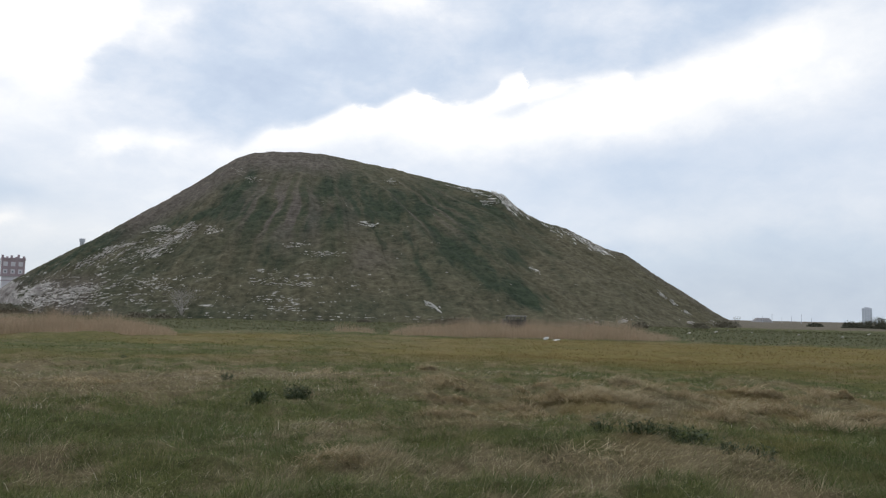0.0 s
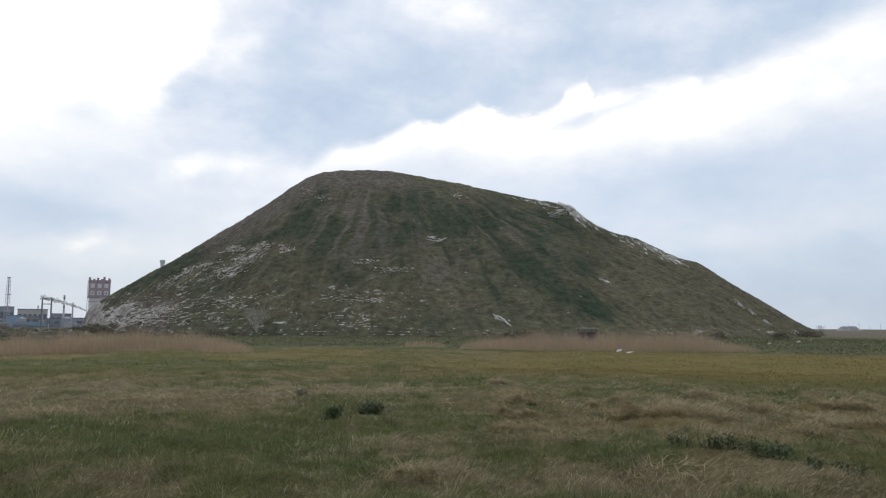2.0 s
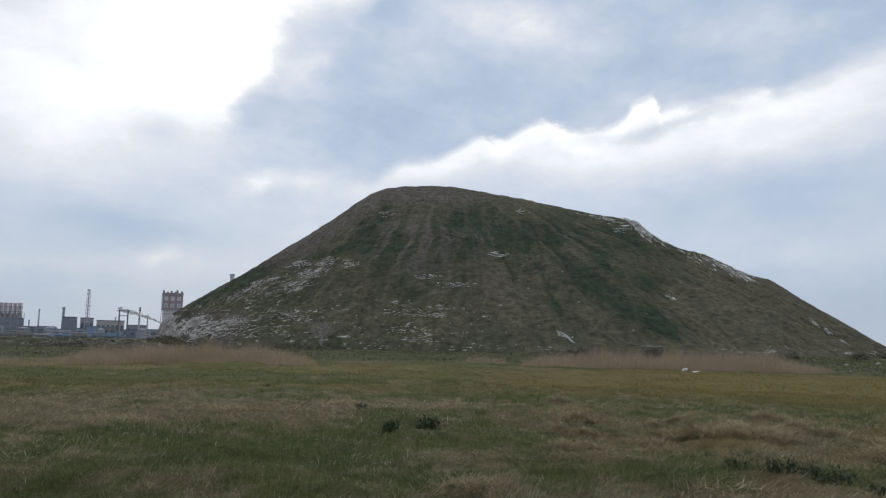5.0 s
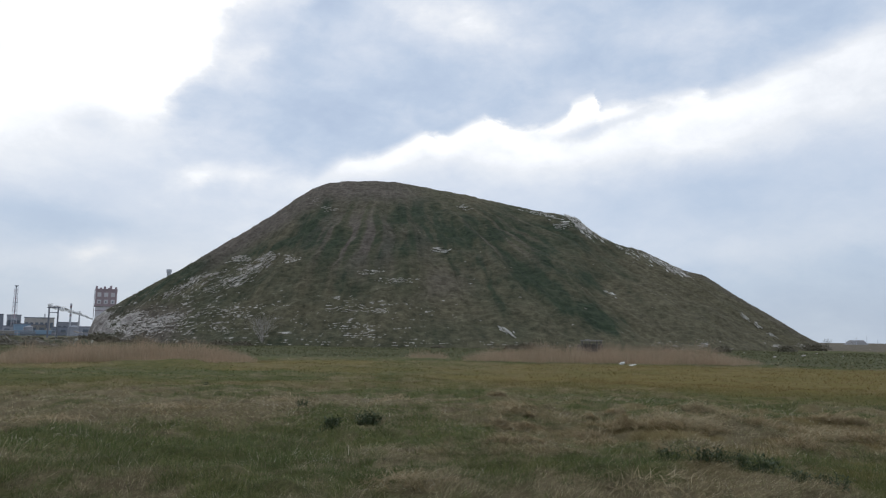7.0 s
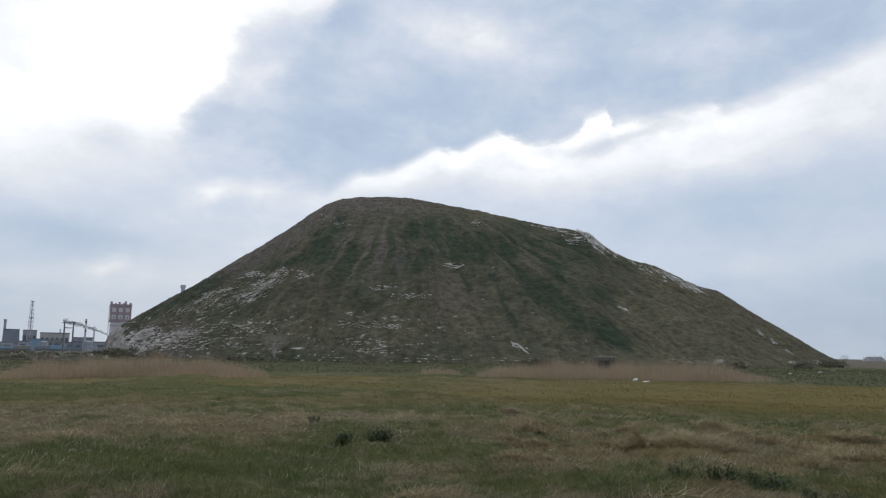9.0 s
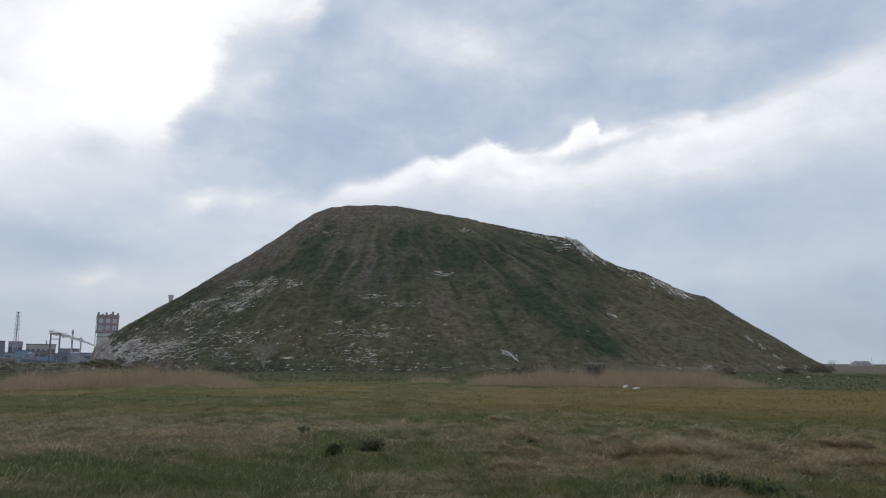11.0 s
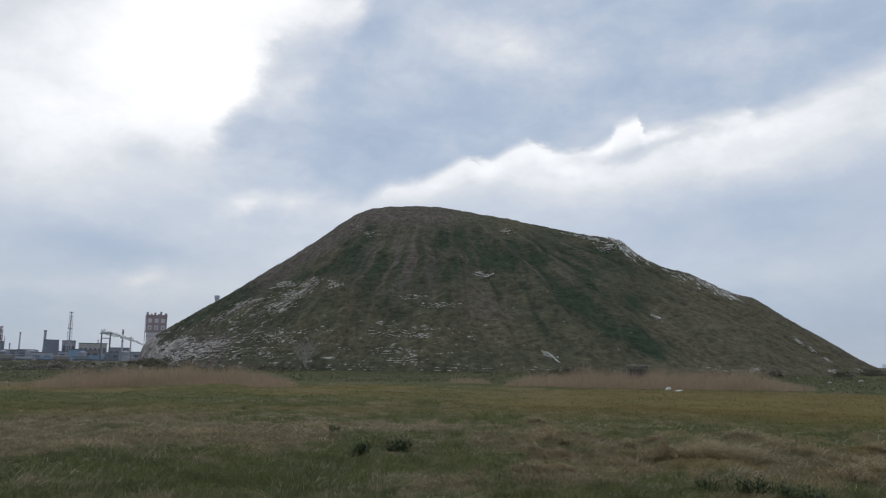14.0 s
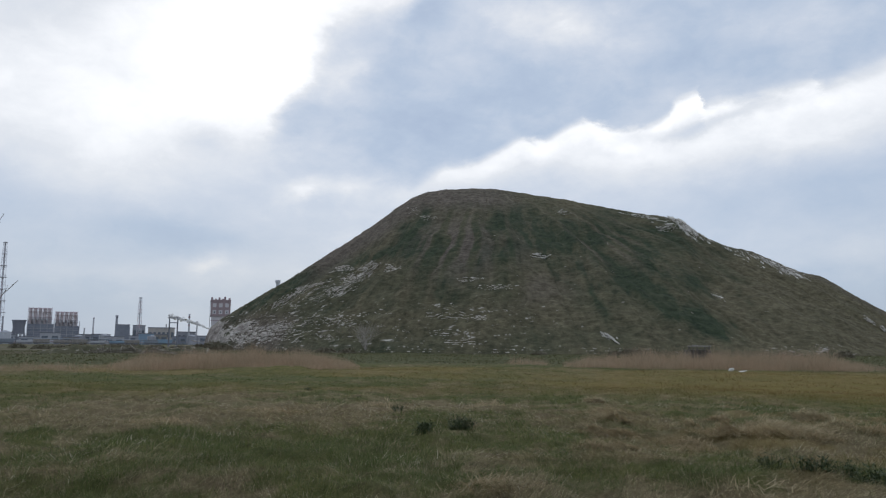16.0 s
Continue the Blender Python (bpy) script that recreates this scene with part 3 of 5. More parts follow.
tussock(-0.6, 13.2, 0.95, 0.3, 1)
tussock(1.3, 13.0, 0.7, 0.22, 2)
tussock(-20.8, 15.6, 0.9, 0.34, 3)
tussock(-23.6, 15.9, 1.0, 0.3, 4)
tussock(-19.6, 14.6, 0.7, 0.3, 5)
tussock(-12.3, 16.0, 1.5, 0.28, 6)
tussock(-6.5, 14.0, 1.3, 0.2, 7)
tussock(9.2, 20.3, 1.0, 0.36, 8)
tussock(17.4, 21.8, 1.5, 0.34, 9)
tussock(0.5, 19.8, 1.3, 0.28, 10)
tussock(-14.5, 20.5, 1.4, 0.28, 11)
tussock(-27.5, 16.4, 1.3, 0.3, 12)
tussock(25.5, 19.5, 2.0, 0.26, 13)
tussock(8.0, 9.2, 1.0, 0.18, 14)
tussock(-12.0, 9.9, 1.9, 0.16, 15)
tussock(-17.0, 17.2, 0.8, 0.26, 16)
tussock(33.5, 17.5, 1.6, 0.25, 17)
for k in range(34):
    tussock(pick.uniform(-31, 2), pick.choice((14.5, 16, 17.5, 19.5, 21)) + pick.uniform(-1, 1.5), pick.uniform(0.4, 0.95), pick.uniform(0.18, 0.34), 18 + k)


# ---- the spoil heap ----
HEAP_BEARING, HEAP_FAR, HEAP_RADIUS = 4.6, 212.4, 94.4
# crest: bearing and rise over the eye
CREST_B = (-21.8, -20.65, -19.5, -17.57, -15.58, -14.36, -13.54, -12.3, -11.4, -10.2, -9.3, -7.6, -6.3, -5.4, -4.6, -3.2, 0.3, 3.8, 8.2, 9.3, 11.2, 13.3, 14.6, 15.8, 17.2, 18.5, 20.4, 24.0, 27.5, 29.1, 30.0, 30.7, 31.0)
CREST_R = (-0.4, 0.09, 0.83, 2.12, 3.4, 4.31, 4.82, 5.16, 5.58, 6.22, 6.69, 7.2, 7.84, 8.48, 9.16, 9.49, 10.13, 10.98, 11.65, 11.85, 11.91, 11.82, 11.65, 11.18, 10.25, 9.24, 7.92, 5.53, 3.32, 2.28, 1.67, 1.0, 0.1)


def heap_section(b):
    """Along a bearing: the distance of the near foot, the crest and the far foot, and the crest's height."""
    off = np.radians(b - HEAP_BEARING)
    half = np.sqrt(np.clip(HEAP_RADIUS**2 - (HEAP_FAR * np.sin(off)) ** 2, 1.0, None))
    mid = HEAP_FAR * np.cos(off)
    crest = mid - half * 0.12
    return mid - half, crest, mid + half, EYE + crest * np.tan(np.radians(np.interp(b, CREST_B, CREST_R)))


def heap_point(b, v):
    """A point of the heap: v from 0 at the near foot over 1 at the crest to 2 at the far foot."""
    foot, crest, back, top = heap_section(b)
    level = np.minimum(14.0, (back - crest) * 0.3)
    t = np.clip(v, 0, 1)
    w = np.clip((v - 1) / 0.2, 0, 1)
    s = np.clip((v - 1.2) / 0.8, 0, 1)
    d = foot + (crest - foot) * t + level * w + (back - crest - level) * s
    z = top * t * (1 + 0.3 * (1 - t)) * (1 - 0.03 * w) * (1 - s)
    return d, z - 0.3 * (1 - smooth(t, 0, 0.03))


def heap_surface(b, v):
    d, z = heap_point(b, v)
    a = np.radians(b)
    x, y = -np.sin(a) * d, np.cos(a) * d
    # runnels fan out from the summit
    sx, sy = x - SUMMIT[0] + 3 * (fbm(x / 14, y / 14, 65, 3) - 0.5), y - SUMMIT[1]
    fan, run = np.degrees(np.arctan2(sx, -sy)), np.hypot(sx, sy)
    fade = smooth(v, 0, 0.12) * (1 - 0.75 * smooth(v, 0.85, 0.98))
    rill = (fbm(fan / 3.4, run / 70, 5, 3) - 0.5) * 3.4 * smooth(run, 30, 75)
    lump = (fbm(x / 6, z / 4 + y / 9, 15, 4) - 0.5) * 1.6
    saw = (z * 0.85 + 1.6 * fbm(x / 5, y / 9, 25, 3)) % 1.0
    ledge = (saw - 0.5) * 0.75 * smooth(fbm(x / 3.5, z / 1.5, 27, 2), 0.35, 0.6) * (0.3 + 0.7 * smooth(b, 3, 9)) * (1 - smooth(z, 16, 26))
    groove = -0.4 * (1 - np.abs(2 * vnoise(fan / 1.9, run / 90, 33) - 1)) ** 7 * smooth(run, 45, 70) * (1 - 0.6 * smooth(b, 8, 12))
    crag = (fbm(x / 1.6, z / 2.5, 45, 4) - 0.5) * 3.2 * smooth(b, 27.5, 29) * smooth(v, 0.05, 0.3) * (1 - smooth(v, 0.7, 0.95))
    rough = (fbm(x / 1.3, (y + z) / 1.3, 35, 2) - 0.5) * 0.34
    return x, y, z + fade * (rill + lump + ledge + groove) + crag + rough * smooth(v, 0, 0.05), fan, run


SUMMIT = tuple(at(10.0, 232))


# green growth on the near face: bearing, rise, half width, half height, lean, strength
GROWTH = ((18.2, 6.7, 2.4, 0.6, -0.33, 0.75), (15.9, 8.0, 1.2, 1.2, 0.5, 0.7), (14.6, 9.6, 0.7, 1.0, 0.9, 0.45), (13.2, 4.3, 1.0, 0.9, 0.3, 0.75), (12.7, 6.0, 0.7, 1.2, 0.0, 0.45), (10.6, 7.0, 0.6, 1.6, 0.0, 0.4),
          (8.4, 7.4, 2.4, 1.1, 0.1, 0.5), (5.6, 8.5, 3.2, 1.2, 0.15, 0.5), (3.6, 6.9, 1.6, 0.9, 0.3, 0.4), (8.0, 9.6, 1.2, 0.7, 0.1, 0.4), (1.2, 8.4, 2.2, 0.9, 0.3, 0.45), (-1.4, 7.4, 1.8, 0.7, 0.5, 0.45), (-3.4, 8.0, 1.6, 0.6, 0.6, 0.5),
          (-0.9, 4.8, 1.8, 0.85, 0.3, 1.5), (0.9, 5.7, 1.0, 0.6, 0.6, 0.5), (-2.6, 5.9, 1.4, 0.5, 0.5, 0.5), (-4.0, 2.9, 2.3, 0.7, 0.5, 1.3), (-6.8, 1.2, 1.3, 0.75, 0.6, 1.2), (-5.6, 4.2, 1.6, 0.4, 0.6, 0.45),
          (-8.8, 3.6, 1.2, 0.4, 0.6, 0.35), (2.6, 5.2, 0.35, 1.9, 1.9, 0.6), (1.2, 2.9, 0.4, 0.9, 1.9, 0.6), (4.0, 5.0, 0.3, 1.4, 1.7, 0.4), (-10.6, 1.6, 1.0, 0.35, 0.6, 0.3), (21.0, 3.0, 2.0, 0.4, -0.3, 0.35))


def heap_cover(b, rise, fan, run, x, z):
    """How brown the grass on the heap is and how bare the chalky soil."""
    streak = fbm(fan / 1.3, run / 30, 105, 4)
    patch = fbm(x / 12, z / 6, 115, 5)
    groove = (1 - np.abs(2 * vnoise(fan / 1.9, run / 90, 33) - 1)) ** 4 * smooth(run, 45, 70) * (1 - 0.6 * smooth(b, 8, 12))
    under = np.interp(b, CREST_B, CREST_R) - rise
    torn = 0.5 + 0.9 * smooth(fbm(x / 2.6 + fan / 2.2, run / 9, 185, 4), 0.36, 0.6)
    bw, rw = b + 2.0 * (fbm(x / 5, z / 5, 145, 4) - 0.5), rise + 1.4 * (fbm(x / 5 + 40, z / 5, 147, 4) - 0.5)
    green = 0.7 * bell(under, 0.55, 0.5) * smooth(b, 22.5, 25) * (1 - smooth(b, 29, 30))
    for b0, r0, wide, tall, lean, amount in GROWTH:
        if lean > 1.5:
            green = green + amount * bell(bw - (rw - r0) / lean, b0, wide) * bell(rw, r0, tall)
        else:
            green = green + amount * bell(bw, b0, wide) * bell(rw - lean * (bw - b0), r0, tall)
    brown = 0.76 - 0.15 * groove + (streak - 0.5) * 0.9 * smooth(run, 30, 70) * smooth(rise, 0.5, 4) + (patch - 0.5) * 1.1 - 1.1 * torn * np.minimum(green, 1.5)
    brown = brown + 0.4 * smooth(-b - 0.5 * rise, 3, 9)
    bare = 1.1 * smooth(b + 5 * (fbm(x / 4, z / 2.5, 175, 4) - 0.5), 27.9, 30.2) * (1 - smooth(rise + 1.2 * (patch - 0.5), 1.2, 1.9)) * smooth(rise + 1.0 * (patch - 0.5), -0.35, 0.15) + 0.42 * smooth(b, 24, 28.5) * (1 - smooth(rise, 0.7, 1.9)) * smooth(rise, -0.3, 0.2)
    bare = bare + 0.36 * bell(b, 20, 2.2) * bell(rise, 4.9 - (b - 20) * 0.5, 0.7) + 0.75 * bell(b, -5.0, 0.7) * bell(rise, 8.6, 0.45) + 0.6 * bell(b, -11.6, 0.9) * bell(rise, 5.2, 0.3)
    # narrow terraces trodden along the slope, dead stalks near the top
    dash = smooth(fbm(x / 1.8 + 7, z / 0.3, 195, 2), 0.60, 0.74) * smooth(b, -4, 8) * (1 - smooth(rise, 2.5, 4.5))
    bare = np.maximum(bare, 0.45 * dash)
    dead = 1.0 * (1 - smooth(under, 0.7, 2.0)) * smooth(b, 6, 10) * (1 - smooth(b, 22.5, 25)) * (0.5 + 0.7 * patch) + 1.1 * bell(b, 12.4, 3.4) * bell(rise, 7.4, 2.2) * smooth(streak * 0.75 + patch * 0.4, 0.5, 0.66) + 0.45 * (1 - smooth(under, 0.1, 0.5)) * smooth(-b, 6, 12)
    dead = dead + 0.5 * bell(b, 6.5, 3) * bell(rise, 4.2, 1.2) * smooth(patch, 0.45, 0.65) + 0.6 * smooth(streak, 0.5, 0.7) * bell(b, 2, 6) * bell(rise, 7.4, 1.8)
    dead = dead + 0.75 * smooth(b, 22, 26) * (1 - smooth(rise, 1.2, 2.8)) * smooth(patch, 0.38, 0.6)
    return np.clip(brown, 0, 1), np.clip(bare, 0, 1), np.clip(dead * (1 - 0.6 * np.clip(green, 0, 1)), 0, 0.9)


def make_heap():
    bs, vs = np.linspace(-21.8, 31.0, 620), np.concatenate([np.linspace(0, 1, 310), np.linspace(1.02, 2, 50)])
    v, b = np.meshgrid(vs, bs, indexing="ij")
    x, y, z, fan, run = heap_surface(b, v)
    rise = np.degrees(np.arctan2(z - EYE, np.hypot(x, y)))
    brown, bare, dead = heap_cover(b, rise, fan, run, x, z)
    q = grid_faces(len(vs), len(bs))[:, ::-1]
    me = mesh_of("slope", np.stack([x, y, z], -1).reshape(-1, 3), q.ravel(), np.full(len(q), 4), M_SLOPE,
                 [("tone", brown.ravel()), ("bare", bare.ravel()), ("dead", dead.ravel()), ("fan", fan.ravel()), ("run", run.ravel())], True)
    heap = thing("spoil_heap", (0, 0, 0), "tall grassy spoil heap with pale rock outcrops", "hill")
    slope = new("slope", me)
    slope.parent = heap
    # tufts on the near face and along the crest
    n = 150000
    b, v = rng.uniform(-21.6, 30.9, n), 1.03 * rng.random(n) ** 0.85
    x, y, z, fan, run = heap_surface(b, v)
    rise = np.degrees(np.arctan2(z - EYE, np.hypot(x, y)))
    brown, bare, dead = heap_cover(b, rise, fan, run, x, z)
    keep = (bare < 0.45) & (rng.random(n) < 0.3 + 1.1 * fbm(x / 2.5, (y + z) / 2.5, 125, 2))
    x, y, z, brown, dead, n = x[keep], y[keep], z[keep], brown[keep], dead[keep], int(keep.sum())
    tone = np.clip(brown + rng.normal(0, 0.2, n), 0, 1)
    me = blades("slope_grass", np.stack([x, y, z - 0.05], -1), rng.uniform(0.1, 0.34, n), rng.uniform(0.04, 0.15, n), rng.uniform(0, 6.28, n),
                rng.uniform(0.6, 1.5, n), rng.uniform(0.1, 0.9, n), M_SLOPE_GRASS, [("tone", tone), ("warm", np.clip(dead * rng.uniform(0.3, 1.4, n), 0, 1))])
    g = new("slope_grass", me)
    g.parent = heap
    tagged(g, "dark green and brown tufts", kind="stuff")
    return heap


HEAP = make_heap()


def on_face(b, rise):
    """The point of the near face seen at a bearing and a rise."""
    v = np.linspace(0.0, 1.0, 160)
    x, y, z, _, _ = heap_surface(np.full(160, b), v)
    k = int(np.argmin(np.abs(np.degrees(np.arctan2(z - EYE, np.hypot(x, y))) - rise)))
    return Vector((x[k], y[k], z[k]))


def rock_mesh(seed, mat):
    """A broken slab, about one metre across."""
    r = random.Random(seed)
    bm = bmesh.new()
    bmesh.ops.create_icosphere(bm, subdivisions=1, radius=0.5)
    for v in bm.verts:
        v.co = Vector((v.co.x * r.uniform(0.75, 1.25), v.co.y * r.uniform(0.7, 1.2), v.co.z * r.uniform(0.55, 1.1)))
    me = bpy.data.meshes.new("rock")
    bm.to_mesh(me)
    bm.free()
    me.materials.append(mat)
    return me


ROCKS = [rock_mesh(k, M_ROCK) for k in range(9)]
PALE_ROCKS = [rock_mesh(k, M_CREST_ROCK) for k in range(9)]
CHIPS = []


def outcrop(b, rise, wide, tall, count, size, tilt=0.0, rocks=ROCKS):
    """Slabs of rock strewn over a stretch of the face, with smaller chips between; wide and tall in degrees."""
    k = 0
    while k < count * 10:
        u, w = pick.gauss(0, 0.5), pick.gauss(0, 0.5)
        bb, rr = b + wide * u * 1.25, rise + tall * w * 1.25 - tilt * wide * u
        dip = tilt * 1.4 + pick.gauss(0, 0.12)
        row = pick.randint(2, 7) if wide > 0.45 and tilt else pick.randint(1, 3)
        bb, rr = bb - 0.057 * row * size, rr + dip * 0.055 * row * size
        for _ in range(row):
            k += 1
            slab = k % 14 == 0
            bb += size * pick.uniform(0.07, 0.16)
            rr += -dip * size * 0.11 + pick.gauss(0, 0.025 if tilt else 0.045)
            p = on_face(bb, rr)
            s = size * (pick.uniform(0.3, 0.5) if slab else pick.uniform(0.1, 0.27))
            m = Matrix.Translation(p) @ pose(0, 0, 0, pick.uniform(5, 40), pick.uniform(-14, 14) - math.degrees(math.atan(dip)), pick.uniform(-30, 30)) @ Matrix.Diagonal((s * pick.uniform(1.5, 3.0), s, s * pick.uniform(0.25, 0.5), 1))
            if slab:
                ob = new("rock", pick.choice(rocks))
                ob.parent = HEAP
                ob.matrix_world = m
            else:
                CHIPS.append((pick.choice(rocks), m))


def lay_chips(name, rocks, mat, label):
    """The chips of one kind of rock, joined into one."""
    shapes = {me: (np.array([v.co[:] for v in me.vertices]), np.array([p.vertices[:] for p in me.polygons])) for me in ROCKS + PALE_ROCKS}
    verts, faces, start = [], [], 0
    for me, m in [c for c in CHIPS if c[0] in rocks]:
        v, f = shapes[me]
        a = np.array(m)
        verts.append(v @ a[:3, :3].T + a[:3, 3])
        faces.append(f + start)
        start += len(v)
    f = np.concatenate(faces)
    ob = new(name, mesh_of(name, np.concatenate(verts), f.ravel(), np.full(len(f), 3), mat))
    ob.parent = HEAP
    tagged(ob, label, kind="stuff")


outcrop(19.2, 5.6, 0.8, 0.45, 11, 1.7, 0.3)
outcrop(20.2, 5.0, 0.7, 0.4, 9, 1.6, 0.3)
outcrop(18.8, 6.0, 0.4, 0.2, 4, 1.5, 0.3)
outcrop(20.9, 4.3, 0.8, 0.35, 10, 1.6, 0.3)
outcrop(22.0, 3.7, 1.5, 0.6, 20, 1.5, 0.3)
outcrop(20.9, 5.65, 0.9, 0.15, 7, 1.7)
outcrop(17.15, 5.8, 0.5, 0.25, 6, 1.4)
outcrop(23.8, 4.1, 1.1, 0.25, 12, 1.9, 0.4)
outcrop(25.2, 3.2, 1.4, 0.3, 14, 1.8, 0.5)
outcrop(22.9, 1.7, 3.2, 0.6, 20, 1.2, 0.06)
outcrop(25.9, 1.0, 2.8, 0.8, 42, 1.6, 0.12)
outcrop(27.3, 0.5, 1.1, 0.7, 14, 1.6, 0.12)
outcrop(29.0, 0.3, 0.9, 0.4, 8, 1.3, -0.2)
outcrop(27.0, 0.8, 1.6, 0.6, 26, 1.7, 0.15)
outcrop(20.7, 1.5, 0.9, 0.25, 5, 1.1)
outcrop(22.1, 0.5, 1.2, 0.15, 6, 1.1)
outcrop(14.3, 9.7, 0.5, 0.15, 4, 1.3)
outcrop(15.6, 10.3, 0.4, 0.2, 3, 1.0)
outcrop(6.1, 6.8, 0.25, 0.05, 4, 1.7, 0.0, PALE_ROCKS)
outcrop(5.6, 6.6, 0.2, 0.07, 4, 1.6, 0.0, PALE_ROCKS)
outcrop(11.2, 5.0, 0.7, 0.2, 7, 1.1)
outcrop(9.5, 4.35, 1.6, 0.15, 10, 1.0)
outcrop(12.1, 2.1, 1.0, 0.25, 8, 1.0)
outcrop(10.3, 2.0, 0.7, 0.12, 4, 1.1)
outcrop(13.9, 2.15, 0.9, 0.15, 5, 1.0)
outcrop(12.9, 0.85, 1.2, 0.2, 7, 0.9)
outcrop(11.5, 0.1, 1.4, 0.15, 7, 0.9)
outcrop(0.6, 0.45, 0.4, 0.08, 8, 1.4, -0.6, PALE_ROCKS)
outcrop(4.2, 10.0, 0.5, 0.15, 3, 1.3, 0.0, PALE_ROCKS)
outcrop(-1.7, 9.58, 0.5, 0.06, 5, 1.8, -0.2, PALE_ROCKS)
outcrop(-3.0, 9.25, 0.6, 0.08, 7, 1.9, -0.2, PALE_ROCKS)
outcrop(-3.6, 8.65, 0.5, 0.15, 6, 1.8, 0.0, PALE_ROCKS)
outcrop(-5.0, 8.45, 0.9, 0.28, 26, 2.2, -0.75, PALE_ROCKS)
outcrop(-8.3, 6.55, 0.8, 0.15, 8, 1.7, -0.6, PALE_ROCKS)
outcrop(-10.7, 5.8, 1.2, 0.15, 12, 1.9, -0.5, PALE_ROCKS)
outcrop(-11.7, 5.05, 0.8, 0.12, 12, 1.9, -0.5, PALE_ROCKS)
outcrop(-16.4, 1.65, 0.28, 0.04, 4, 1.6, -0.6, PALE_ROCKS)
outcrop(-17.3, 1.05, 0.12, 0.04, 3, 1.5, -0.6, PALE_ROCKS)
outcrop(-18.2, 0.4, 0.2, 0.04, 3, 1.4, -0.6, PALE_ROCKS)
outcrop(-7.1, 3.4, 0.4, 0.1, 3, 0.9, -0.6, PALE_ROCKS)
outcrop(-12.5, -0.2, 2.5, 0.25, 4, 0.9)
outcrop(-13.5, -0.3, 0.4, 0.1, 2, 1.4)
outcrop(-18.3, -0.27, 0.15, 0.06, 1, 1.6)
outcrop(-20.05, -0.2, 0.12, 0.05, 1, 1.2)
outcrop(-19.5, -0.25, 1.0, 0.1, 2, 0.9)
outcrop(14, 1.2, 12, 1.6, 12, 0.7)
outcrop(0, 5.5, 14, 4.0, 6, 0.6)
outcrop(18, -0.5, 12, 0.12, 10, 0.8)
outcrop(3, -0.4, 8, 0.15, 8, 0.7)
lay_chips("scree", ROCKS, M_ROCK, "scattered chips of dull pale rock")
lay_chips("crest_scree", PALE_ROCKS, M_CREST_ROCK, "scattered chips of white rock along the crest")


# ---- reeds, scrub, loose things on the meadow ----
def reed_bed(name, b0, b1, d0, d1, tall, count, label):
    b, d = rng.uniform(b0, b1, count), np.sqrt(rng.uniform(d0**2, d1**2, count))
    a = np.radians(b)
    x, y = -np.sin(a) * d, np.cos(a) * d
    ragged = fbm(x / 2.2, y / 2.2, 141, 3)
    keep = (d - d0) / (d1 - d0) > (ragged - 0.35) * 1.1 * rng.random(count)
    keep &= rng.random(count) < 1.15 - np.abs(2 * (b - b0) / (b1 - b0) - 1) ** 3
    b, d, x, y, count = b[keep], d[keep], x[keep], y[keep], int(keep.sum())
    u = 2 * (b - b0) / (b1 - b0) - 1
    edge = (1 - np.abs(u) ** 5) * (0.5 + 0.5 * smooth(d, d0, d0 + 6)) * (0.55 + 0.75 * fbm(b / 1.6, d / 30, 133, 3))
    h = tall * (0.15 + 0.85 * edge) * (0.35 + 1.2 * fbm(x / 3.0, y / 3.0, 131, 4)) * (1 - 0.28 * bell(b, -5.6, 0.9)) * (0.2 + 0.85 * rng.random(count))
    me = blades(name, np.stack([x, y, lie(x, y)], -1), h, rng.uniform(0.006, 0.02, count), rng.uniform(0, 6.28, count), rng.uniform(0, 0.5, count),
                rng.uniform(0, 0.9, count), M_REED, [("tone", rng.random(count)), ("warm", np.zeros(count))])
    tagged(new(name, me), label, "reeds", kind="stuff")


reed_bed("reed_bed", -17.5, 4.2, 57, 70, 1.75, 30000, "dense brown dry reeds in a long bed")
reed_bed("reed_bed", 19.5, 37.5, 50, 62, 1.5, 28000, "dense brown dry reeds in a long bed")
reed_bed("reed_bed", 36, 57, 49, 60, 0.55, 9000, "short pale dry reeds")
reed_bed("reed_bed", 5.0, 8.6, 64, 70, 1.0, 1300, "small patch of tan reeds")


